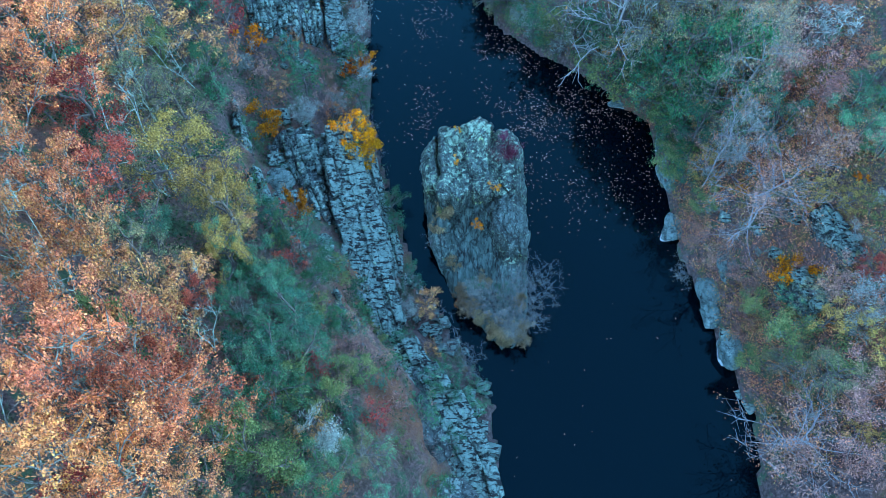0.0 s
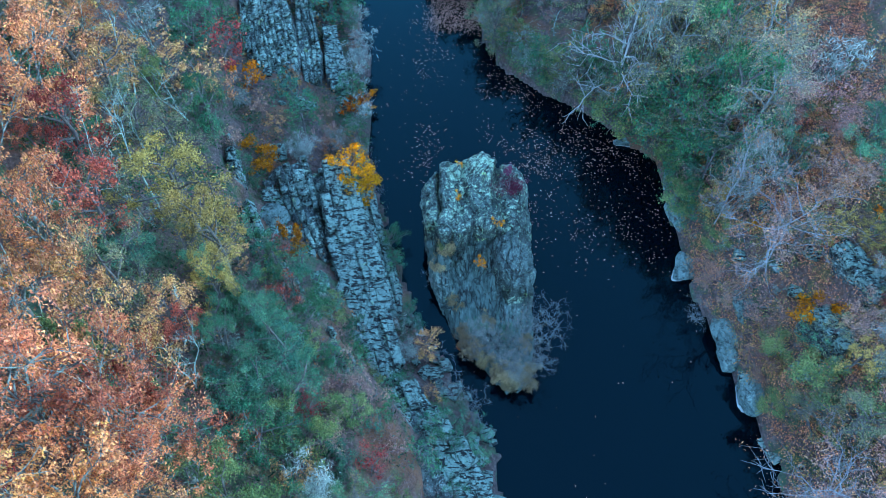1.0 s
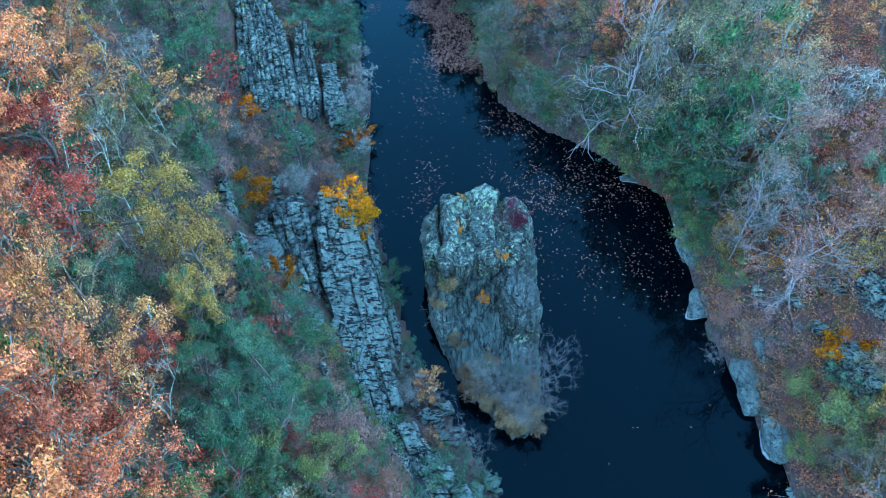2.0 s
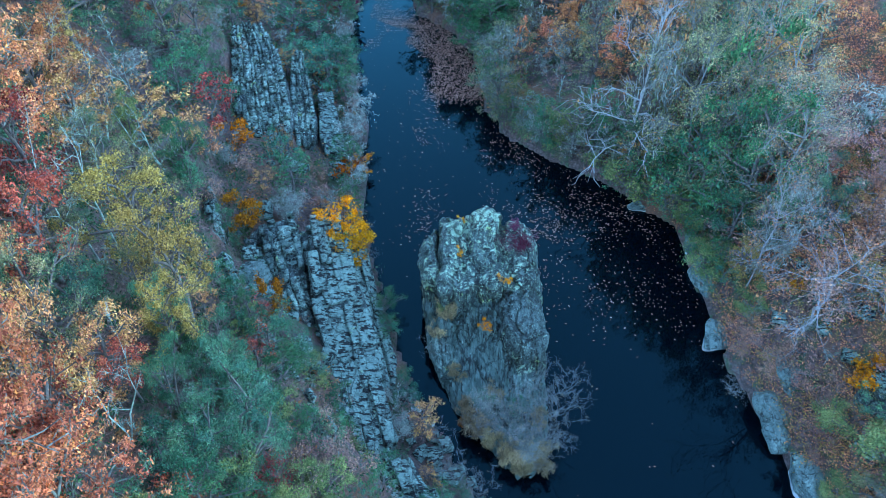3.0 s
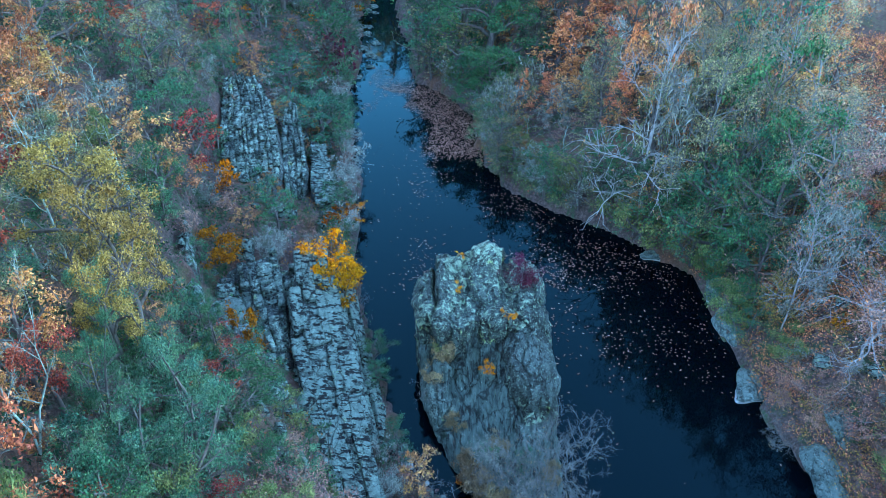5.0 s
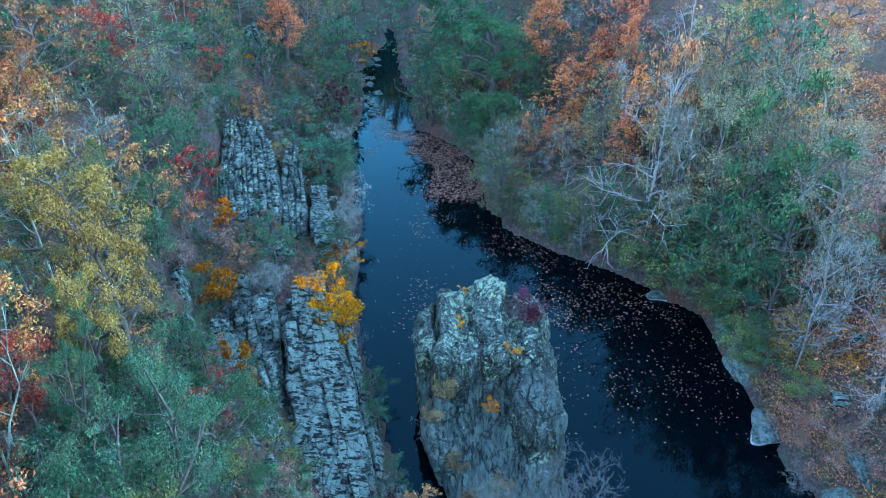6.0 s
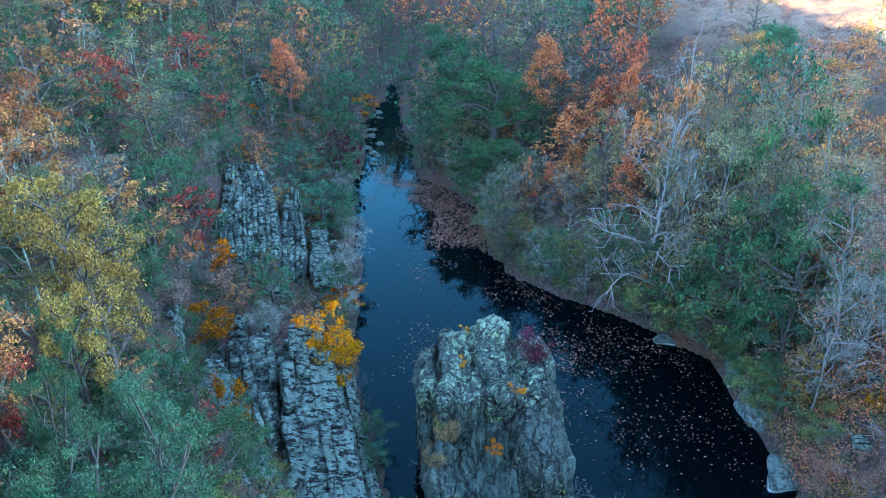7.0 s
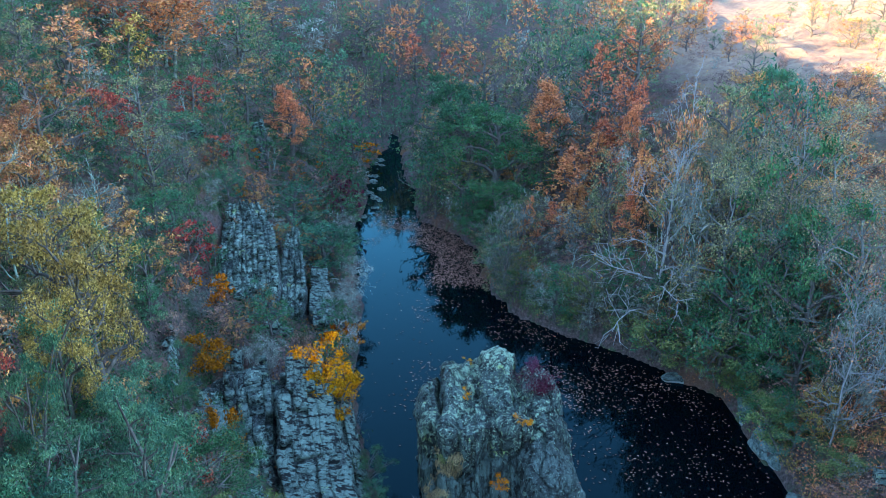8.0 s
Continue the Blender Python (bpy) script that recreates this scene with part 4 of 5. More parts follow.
plant_all("olive", [(-20.3, 47.1, 5.5, 2.5), (-21.2, 39.8, 4, 1.4), (-23.4, 75.7, 5.5, 2.7), (-13.2, 109.7, 6.5, 4.6), (-11.1, 17.1, 4.6, 0.9)])
plant_all("orange", [(-16.1, 70.8, 6.5, 2.1), (-5.1, 104.4, 7.5, 2.5)])
plant_all("plum", [(-10.0, 61.8, 2.4, 2.8)])
plant_all("red", [(-21.3, 43.2, 4, 1.5), (-21.5, 59.3, 3.6, 1.8), (-19.3, 43.0, 3.2, 1.2), (-17.6, 52.1, 2.6, 1.1)])
plant_all("tawny", [(-27.0, 51.1, 5.5, 2.6), (-21.2, 36.3, 6, 2.2), (-16.3, 32.6, 3.8, 1.4), (-14.6, 32.0, 3.8, 1.4), (-20.4, 61.9, 3.6, 1.6), (-15.0, 52.6, 3.4, 1.5), (-20.8, 70.5, 4.4, 2.1), (-26.2, 109.0, 6, 4.1)])
plant_all("teal", [(-15.2, 39.5, 4.2, 2.1), (-17.8, 43.3, 3.6, 1.6), (-16.7, 52.7, 4, 2.0), (-10.0, 49.5, 4, 3.2), (-21.6, 85.4, 5.5, 3.3), (-15.5, 101.8, 6, 3.5), (-14.5, 40.0, 3, 1.3), (-18.4, 39.9, 3, 1.2), (-23.6, 67.0, 5, 2.6), (-9.6, 15.8, 4.4, 1.3), (-7.4, 14.4, 4.2, 1.2), (-8.5, 19.9, 3, 0.9), (-8.9, 12.8, 4.0, 0.9)])
plant_all("yellow", [(-12.0, 19.9, 6.0, 2.3), (-25.2, 58.9, 5.5, 2.3), (-18.7, 61.6, 3, 1.1)])

# eastern bank
plant_all("bare", [(17.4, 9.0, 5, 2.9), (16.0, 25.9, 8, 2.0), (18.3, 22.1, 5.5, 3.3)])
plant_all("green", [(12.2, 65.0, 8, 2.3), (15.0, 32.3, 9, 2.3), (14.0, 33.1, 7, 1.8), (16.6, 31.4, 8, 1.8), (15.9, 28.7, 5, 1.9)])
plant_all("grey", [(4.4, 46.6, 5.0, 1.9), (13.4, 36.4, 8, 2.0), (20.0, 34.3, 4, 1.6), (21.2, 14.7, 3.6, 1.7), (16.4, 26.3, 6, 1.8)])
plant_all("lime", [(15.3, 34.6, 3, 2.5), (17.9, 17.8, 1.6, 1.4), (19.3, 15.2, 2.8, 2.0), (17.0, 14.8, 1.6, 1.2), (15.8, 24.9, 1.6, 1.3), (14.9, 27.2, 2.2, 1.5)])
plant_all("olive", [(8.9, 67.6, 9.5, 3.0), (3.8, 80.6, 9, 3.5), (10.4, 44.8, 7, 1.6), (14.6, 33.6, 7, 2.0), (11.7, 36.9, 9, 1.5), (18.4, 13.6, 2.6, 1.6)])
plant_all("orange", [(14.6, 56.5, 6.5, 1.3), (13.3, 54.9, 5.5, 1.5), (8.8, 49.6, 5, 1.6), (11.3, 54.4, 6, 1.9)])
plant_all("pink", [(20.1, 31.9, 4, 1.8), (20.6, 24.4, 4.5, 2.1), (20.5, 30.9, 4.5, 2.2), (17.8, 9.0, 3, 2.2), (20.7, 11.3, 3.5, 1.7), (19.8, 8.1, 3.5, 1.8), (20.9, 17.0, 2.4, 1.3), (18.7, 22.7, 3.0, 2.1), (16.9, 21.1, 1.6, 1.8)])
plant_all("red", [(21.8, 17.0, 2.4, 1.0)])
plant_all("rust", [(19.0, 18.8, 1.8, 1.1)])
plant_all("tawny", [(21.8, 38.6, 4.6, 1.5), (20.6, 41.1, 5, 1.5), (18.6, 43.6, 5.5, 1.6), (17.1, 46.6, 6, 1.6), (23.0, 42.9, 4.2, 1.4), (12.8, 39.4, 10, 1.4), (21.1, 25.2, 3.5, 1.6)])
plant_all("teal", [(20.0, 37.8, 3.6, 1.4), (19.8, 27.9, 3.6, 1.7), (23.2, 25.3, 3.5, 1.7)])
plant_all("grey", [(-6.4, 42.8, 2.8, 1.5), (-6.2, 40.2, 2.6, 1.4), (-9.2, 31.4, 2.2, 1.2), (-7.6, 33.0, 1.8, 1.0), (-2.0, 18.2, 1.2, 0.9), (23.0, 33.4, 4.0, 1.8)])
plant_all("green", [(-9.3, 47.2, 4.0, 2.4), (-8.6, 49.5, 3.6, 2.0), (-9.6, 33.6, 2.6, 1.3), (-3.5, 25.3, 1.6, 1.0), (-3.2, 24.0, 1.2, 0.7), (15.2, 26.6, 1.6, 0.9)])
plant_all("rust", [(-8.6, 22.9, 2.4, 0.75), (-6.9, 36.8, 1.4, 0.9), (-12.4, 40.9, 0.5, 0.4), (-6.2, 37.6, 1.2, 0.8), (-14.4, 45.8, 1.2, 0.7)])
plant_all("pink", [(15.2, 22.4, 0.9, 0.8), (16.0, 20.8, 0.9, 0.8), (16.8, 16.4, 1.0, 0.8), (17.6, 18.6, 1.2, 0.9), (17.0, 17.2, 1.4, 0.9), (15.6, 23.2, 1.0, 0.9), (22.4, 29.0, 3.0, 1.6)])
plant_all("bare", [(17.6, 36.0, 11.0, 2.2), (16.8, 42.0, 7.0, 2.0), (-9.3, 118.0, 11.0, 3.4), (22.0, 42.0, 4.5, 1.6)])
for row in [(13.9, 38.1, 11.0, 2.3), (14.1, 34.6, 11.5, 2.7), (16.1, 35.6, 10.5, 2.2), (16.1, 32.2, 11.0, 2.5), (17.4, 30.0, 11.5, 2.8), (18.4, 33.6, 11.0, 2.6), (16.6, 38.8, 11.0, 2.8), (14.4, 41.6, 9.0, 2.4)]:
    plant("haze", *row, group="tall trees on the eastern bank", fine=True)
plant_all("olive", [(15.2, 36.8, 9.0, 2.2), (16.4, 42.4, 9.0, 2.6)], "tall trees on the eastern bank")
plant_all("green", [(16.2, 33.4, 10.5, 2.6), (17.6, 37.2, 10.0, 2.4), (16.6, 30.2, 9.5, 2.4)], "tall trees on the eastern bank")
plant("birch", 11.6, 37.4, 12.0, 3.4, group="birches", fine=True)
plant("birch", 13.4, 40.6, 12.0, 1.6, group="birches", fine=True)
plant("willow", 2.8, 57.0, 9.6, 3.6, fine=True)
plant("willow", -0.6, 66.0, 10.5, 3.2, fine=True)
plant("willow", 1.2, 61.5, 9.5, 3.0, fine=True)
plant("willow", 3.2, 53.0, 5.5, 2.2, fine=True)
plant("orange", 7.8, 60.0, 9.5, 3.2, fine=True)
plant("orange", 9.0, 55.0, 5.0, 2.0)
plant("orange", 13.8, 58.0, 6.5, 1.6)
plant_all("orange", [(9.5, 53.0, 6.0, 1.8), (11.6, 55.4, 6.5, 2.0), (12.5, 62.0, 8.0, 2.0), (15.5, 66.0, 7.0, 2.0), (18.6, 70.0, 6.5, 2.0), (7.6, 49.4, 4.0, 1.3), (12.6, 51.6, 5.0, 1.6)])
plant_all("grey", [(10.2, 50.6, 4.0, 1.6), (8.6, 46.4, 3.4, 1.5), (13.4, 48.6, 4.0, 1.7), (6.6, 52.6, 3.6, 1.5), (14.4, 53.4, 3.6, 1.6)])
plant("orange", 5.4, 47.9, 5.4, 0.8)
plant("orange", -9.0, 116.0, 9.0, 2.6)
plant("oak", -25.0, 66.0, 9.5, 4.0, fine=True)
plant("oak", -29.0, 69.0, 9.5, 4.0, fine=True)
plant("orange", -15.6, 68.3, 7.5, 2.2, fine=True)
plant("orange", 13.4, 52.6, 8.0, 1.7, fine=True)
plant("pink", -10.6, 62.2, 3.6, 2.0)
plant("green", -11.6, 80.8, 8.0, 2.6)
plant("rust", -9.2, 79.4, 2.0, 1.5)
plant("teal", 21.5, 39.7, 3.4, 1.8)
plant("tawny", 24.0, 44.5, 4.6, 2.2, fine=True)
plant("tawny", 20.6, 50.0, 5.5, 2.2, fine=True)
plant("roundbush", 24.8, 57.6, 3.0, 2.1, fine=True)
plant_all("olive", [(15.0, 39.6, 6.6, 2.4), (16.6, 36.8, 5.6, 2.2), (16.6, 34.2, 4.0, 1.8), (19.6, 12.2, 3.2, 1.7), (17.4, 47.5, 5.0, 2.2)])
plant_all("tawny", [(15.2, 44.8, 6.0, 2.4), (18.0, 41.2, 5.5, 2.2), (20.0, 44.8, 4.6, 2.0), (13.8, 43.6, 5.5, 2.0), (19.4, 36.4, 5.0, 2.0), (22.4, 40.6, 4.4, 2.0)])
plant_all("orange", [(11.2, 43.4, 5.0, 1.4), (12.6, 45.4, 6.0, 1.6)])
plant_all("pink", [(17.8, 35.8, 4.0, 2.0), (19.0, 39.0, 3.6, 1.9)])
plant_all("teal", [(20.2, 39.0, 3.0, 1.5), (16.0, 33.0, 2.6, 1.3), (23.4, 27.6, 3.0, 1.8), (23.8, 24.2, 3.0, 1.8)])

# bushes that overhang the eastern waterline
plant_all("lime", [(11.2, 35.0, 3.2, 2.0), (12.4, 34.2, 2.8, 1.7), (13.9, 32.7, 2.8, 1.5), (10.0, 36.8, 2.2, 1.3), (14.6, 31.0, 1.8, 0.9), (15.1, 29.4, 2.4, 1.2)], "bushes over the waterline")
plant_all("green", [(13.2, 33.9, 3.6, 1.8), (11.6, 36.0, 3.0, 1.6), (6.7, 40.2, 2.4, 1.2), (2.5, 52.0, 2.8, 1.3), (1.3, 55.2, 3.2, 1.4), (-2.4, 61.0, 3.4, 1.5), (-2.8, 66.0, 3.6, 1.6), (-2.9, 71.0, 3.6, 1.6)], "bushes over the waterline")
plant_all("grey", [(8.4, 39.3, 2.4, 1.3), (5.4, 41.9, 2.6, 1.3), (3.2, 45.2, 3.2, 1.5), (0.2, 57.4, 2.6, 1.3), (9.8, 37.9, 2.2, 1.2), (-8.0, 55.0, 2.4, 1.3), (-6.8, 46.4, 2.2, 1.2)], "bushes over the waterline")
plant_all("olive", [(4.1, 43.0, 3.0, 1.3), (2.7, 48.2, 3.2, 1.3), (-1.6, 59.2, 3.4, 1.4), (11.9, 34.4, 3.4, 1.3)], "bushes over the waterline")
plant_all("teal", [(2.6, 50.0, 2.4, 1.3), (3.2, 46.6, 2.2, 1.2), (-7.6, 50.0, 2.6, 1.4), (-8.3, 58.6, 2.6, 1.4), (-8.2, 63.0, 2.6, 1.4)], "bushes over the waterline")

# on the island and the ridge
plant("gold", -5.9, 28.7, 2.4, 1.1, 3.2, lean=6)
plant("gold", -5.1, 27.4, 2.4, 1.15, 2.3, lean=6)
plant("gold", -4.7, 28.0, 1.9, 0.85, 2.0, lean=6)
plant("gold", -4.9, 28.9, 2.0, 1.0, 2.4, lean=6)
plant("gold", 2.9, 24.3, 0.55, 0.42, 4.05)
plant("gold", 1.9, 22.7, 0.6, 0.40, 2.3)
plant("gold", 0.6, 26.1, 0.4, 0.3, 4.1)
plant("gold", 0.8, 28.2, 0.35, 0.25, 4.5)
plant("gold", -0.2, 24.9, 0.4, 0.3, 3.4)
plant("plum", 3.9, 26.7, 0.8, 0.85, 4.2)
plant("plum", 3.6, 27.7, 0.5, 0.4, 4.6)
plant("green", 0.2, 24.1, 0.9, 0.5, 2.3)
plant("twiggy", 4.6, 18.6, 2.2, 1.7, 0.9)
plant("twiggy", 4.9, 17.4, 1.8, 1.4, 0.5)
plant("twiggy", 2.8, 17.8, 1.8, 1.4, 0.8)
plant("twiggy", 3.7, 16.6, 1.5, 1.1, 0.4)
plant("twiggy", 5.0, 19.6, 1.9, 1.5, 0.8)
plant("twiggy", 4.4, 17.0, 2.0, 1.5, 0.4)
plant("twiggy", 1.9, 18.0, 1.5, 1.1, 0.5)
plant("grey", 1.7, 18.6, 1.5, 0.9, 0.8)
plant("grey", 3.4, 16.9, 1.3, 1.0, 0.4)
plant("grass", 1.1, 18.3, 1.0, 0.7, 0.4)
plant("grass", 4.3, 16.4, 0.9, 0.7, 0.3)
plant("grass", 3.3, 16.4, 0.9, 0.7, 0.2)
for x, y, z in ((1.5, 19.0, 0.5), (2.2, 18.3, 0.45), (2.9, 18.9, 0.6), (3.6, 18.2, 0.6), (2.5, 17.2, 0.3), (3.2, 17.4, 0.35), (4.2, 16.2, 0.2), (3.9, 17.8, 0.5)):
    plant("twiggy", x, y, 1.1 + 0.3 * math.sin(7 * x), 0.8, z, group="scrub on the island")
for x, y, z in ((0.9, 19.2, 0.4), (1.5, 18.0, 0.3), (2.0, 17.4, 0.2), (2.7, 16.6, 0.15), (3.6, 16.0, 0.1), (4.5, 16.9, 0.3), (2.3, 19.6, 0.7), (4.4, 18.4, 0.7), (0.4, 21.0, 0.7), (-0.4, 22.8, 1.6), (0.1, 23.4, 2.4)):
    plant("grass", x, y, 0.8 + 0.2 * math.cos(9 * x), 0.55, z, group="scrub on the island")
plant("lime", 0.1, 23.9, 0.9, 0.6, 2.6, group="scrub on the island")
plant("green", 1.9, 19.4, 0.9, 0.6, 0.6, group="scrub on the island")
plant("rust", 1.0, 18.6, 0.6, 0.5, 0.3, group="scrub on the island")
plant("green", 3.3, 19.0, 0.8, 0.5, 0.6, group="scrub on the island")
plant("twiggy", -0.6, 22.2, 1.0, 0.8, 1.0)
plant("twiggy", -1.0, 17.6, 1.2, 1.0, 0.3)
plant("twiggy", 0.6, 15.6, 1.6, 1.2, 0.4)
plant("twiggy", 14.4, 20.4, 1.2, 1.1, 0.3)
plant("twiggy", 1.4, 14.2, 1.5, 1.1, 0.6)

# rocks at the eastern shore and on the slopes
boulder("boulder", "smooth angular grey boulder at the waterline", 14.9, 28.0, 0.0, 1.5, 3.4, 1.6, 201, 8, 6)
boulder("boulder", "smooth angular grey boulder at the waterline", 15.2, 30.6, 0.3, 1.8, 1.6, 1.9, 202, 30, 5)
boulder("boulder", "low pale boulder at the waterline", 14.6, 23.9, 0.0, 1.4, 2.0, 1.0, 203, -15, 4)
boulder("boulder", "pale faceted boulder on the river bank", 16.0, 19.3, 0.4, 1.7, 2.3, 1.7, 204, 20, 8)
boulder("boulder", "pale rounded boulder on the river bank", 16.6, 15.5, 0.3, 1.7, 2.6, 1.5, 205, 25, 5)
boulder("boulder", "small square boulder on the river bank", 16.0, 25.2, 0.6, 0.9, 0.8, 0.7, 206, 10, 5)
boulder("boulder", "large flat grey slab on leaf-strewn slope", 17.4, 20.6, 1.6, 3.0, 2.6, 1.2, 207, 35, 12)
boulder("boulder", "small flat stone on the slope", 17.0, 23.8, 1.4, 1.1, 0.9, 0.6, 208, 5, 6)
boulder("boulder", "low grey boulder on the river bank", 15.9, 17.6, 0.2, 1.3, 1.7, 1.0, 209, 15, 5)
boulder("boulder", "pale upright stone on the river bank", 7.4, 40.3, 0.4, 0.8, 0.9, 1.7, 210, 5, 6)
boulder("boulder", "low pale boulder at the waterline", 12.2, 34.4, 0.0, 1.3, 0.8, 0.8, 211, 5, 4)
boulder("boulder", "mossy grey boulder among bushes", -10.3, 25.4, 3.0, 2.3, 1.6, 1.5, 212, -20, 5, BOULDER)
boulder("boulder", "pale rounded boulder beside the rock ridge", -5.3, 18.4, 1.2, 1.1, 1.1, 1.1, 213, 0, 5)
boulder("boulder", "grey block among bushes", -11.9, 28.9, 2.8, 1.0, 0.9, 0.9, 214, 25, 6, DARKROCK)
boulder("boulder", "grey block among bushes", -11.0, 28.3, 2.7, 0.8, 0.8, 0.7, 215, 50, 6, DARKROCK)
boulder("boulder", "grey block among bushes", -10.5, 29.0, 2.8, 1.2, 1.0, 0.9, 216, 70, 6, DARKROCK)
boulder("boulder", "pale slab at the water's edge", -2.0, 19.9, -0.2, 0.9, 1.9, 0.8, 217, 20, 5)
boulder("boulder", "flat stone awash in the river", -0.7, 18.7, -0.35, 0.5, 1.2, 0.55, 218, -25, 3)
boulder("boulder", "big dark weathered rock above the river", -1.4, 9.4, 3.2, 3.0, 3.6, 3.4, 219, 35, 6, DARKROCK)
boulder("boulder", "big dark weathered rock above the river", 0.2, 7.0, 1.8, 3.0, 2.6, 2.6, 220, 10, 6, DARKROCK)
bedded_ridge("rock_outcrop", "lichened rock rib on the eastern slope", [(20.6, 21.6, 6.3, 0.9), (21.2, 20.2, 6.2, 1.2), (22.0, 18.4, 6.2, 1.0)], 3, 7, 7, tilt=-10, drop=1.5, rough=0.15)
bedded_ridge("rock_outcrop", "dark rock rib on the eastern slope", [(19.2, 32.9, 5.8, 0.7), (20.1, 31.4, 6.2, 0.9), (20.8, 30.0, 6.3, 0.6)], 2, 6, 8, tilt=-10, drop=1.4, rough=0.15)
bedded_ridge("rock_outcrop", "dark cracked rock on the leafy slope", [(19.3, 18.6, 4.5, 1.4), (19.9, 17.3, 4.7, 1.6), (20.3, 16.2, 4.7, 1.2)], 2, 4, 9, tilt=-14, drop=1.4, rough=0.1)
bedded_ridge("rock_outcrop", "pale crumbling rock edge of the spur", [(-13.3, 30.2, 5.0, 0.5), (-12.5, 28.0, 5.4, 0.6), (-11.9, 26.2, 5.6, 0.5)], 2, 8, 10, tilt=25, drop=1.6, rough=0.18)
bedded_ridge("rock_outcrop", "pale crumbling rock edge of the spur", [(-11.2, 24.6, 5.6, 0.7), (-10.5, 22.9, 5.6, 0.9), (-9.7, 21.6, 5.4, 0.6)], 2, 7, 11, tilt=30, drop=1.8, rough=0.18)
bedded_ridge("rock_outcrop", "pale mossy rock rim along the grassy spur", [(-8.9, 20.6, 5.5, 0.6), (-7.2, 18.0, 5.8, 0.7), (-5.7, 15.9, 6.3, 0.7), (-4.5, 14.0, 6.8, 0.6)], 2, 9, 17, tilt=-22, drop=1.6, rough=0.15)
bedded_ridge("rock_outcrop", "pale rocks showing through the woods", [(-20.2, 56.0, 9.6, 0.8), (-19.6, 54.6, 9.4, 1.0)], 2, 4, 13, tilt=20, drop=1.5, rough=0.2)
bedded_ridge("rock_outcrop", "pale rocks showing through the woods", [(-18.4, 67.5, 7.4, 0.9), (-17.8, 65.8, 7.0, 1.2)], 2, 4, 14, tilt=20, drop=1.5, rough=0.2)


# ---- woods: filling the slopes between the plants above ----
def scatter(n, x0, x1, y0, y1, apart, kinds, seed, keep, sizes=(0.75, 1.2), group="woods on the slope", least=0):
    rng = np.random.default_rng(seed)
    taken = []
    names = [k for k, w in kinds for _ in range(w)]
    for _ in range(n * 14):
        if len(taken) >= n:
            break
        x, y = rng.uniform(x0, x1), rng.uniform(y0, y1)
        if not keep(x, y) or any((x - a) ** 2 + (y - b) ** 2 < apart * apart for a, b in taken):
            continue
        taken.append((x, y))
        key = names[rng.integers(len(names))]
        s = rng.uniform(*sizes)
        plant(key, x, y, SPECIES[key]["height"] * s, SPECIES[key]["radius"] * s * rng.uniform(0.9, 1.15), group=group, least=least)


def west_of(d0, d1):
    return lambda x, y: d0 < np.interp(y, SPUR_Y, SPUR_X) - x < d1


def east_of(d0, d1):
    return lambda x, y: d0 < x - np.interp(y, RIGHT_Y, RIGHT_X) < d1


WEST = [("tawny", 3), ("red", 2), ("green", 9), ("teal", 12), ("olive", 4), ("lichen", 6), ("yellow", 1), ("pink", 1), ("rust", 1), ("grey", 2), ("lime", 2)]
EAST = [("olive", 5), ("green", 1), ("pink", 7), ("grey", 4), ("tawny", 7), ("lichen", 2), ("teal", 1), ("lime", 2)]
FAR = [("tawny", 3), ("red", 1), ("green", 7), ("teal", 7), ("olive", 4), ("lichen", 3), ("bare", 2), ("oak", 1), ("grey", 3), ("pink", 2), ("orange", 1), ("yellow", 1)]
scatter(150, -40, -8, 29, 66, 1.4, WEST, 301, west_of(0.8, 20), (0.35, 0.75), least=1)
scatter(16, -26, -9, 15, 32, 2.2, [("red", 1), ("olive", 2), ("green", 2), ("teal", 2), ("tawny", 1)], 302, west_of(7, 14), (0.55, 0.85))
scatter(120, -10, 2.2, 4, 30, 0.7, [("pink", 3), ("teal", 7), ("grey", 2), ("lime", 2), ("green", 4), ("twiggy", 1), ("grass", 2), ("tawny", 1), ("red", 1), ("rust", 1)], 311, lambda x, y: np.interp(y, LEFT_Y, LEFT_X) - x > 0.2 and not (abs(x + 5.3 - (25 - y) * 0.28) < 1.9 and y > 16) and not (-12.5 < x < -6 and 22 < y < 30), (0.22, 0.55), "low bushes on the spur", 1)
scatter(110, -20, -5, 29, 84, 1.0, [("green", 2), ("grey", 3), ("pink", 3), ("teal", 3), ("rust", 1), ("tawny", 1)], 303, lambda x, y: 0.2 < np.interp(y, LEFT_Y, LEFT_X) - x and np.interp(y, SPUR_Y, SPUR_X) - x < 1.5 and not (-14.3 < x < -7.4 and 37.5 < y < 47.5 and (x * 7.1 + y * 3.3) % 1.0 < 0.82), (0.3, 0.7), least=1)
scatter(60, 4, 20, 28, 62, 1.6, EAST, 304, east_of(0.9, 14), (0.4, 0.75), least=1)
scatter(150, 0, 16, 28, 62, 0.55, [("green", 3), ("lime", 3), ("grey", 3), ("pink", 2), ("olive", 1)], 310, east_of(-0.1, 2.2), (0.4, 0.85), least=1)
scatter(80, -10, 3, 17, 78, 0.55, [("grey", 4), ("pink", 2), ("grass", 3), ("green", 2), ("twiggy", 2)], 313, lambda x, y: -0.25 < np.interp(y, LEFT_Y, LEFT_X) - x < 1.0 and not 20 < y < 29, (0.3, 0.6), "bushes along the western bank", 1)
scatter(95, 15, 28, 6, 33, 1.05, [("pink", 5), ("grey", 3), ("lime", 3), ("teal", 1), ("olive", 2), ("yellow", 2), ("rust", 1), ("red", 1)], 305, east_of(1.2, 13), (0.22, 0.5), least=1)
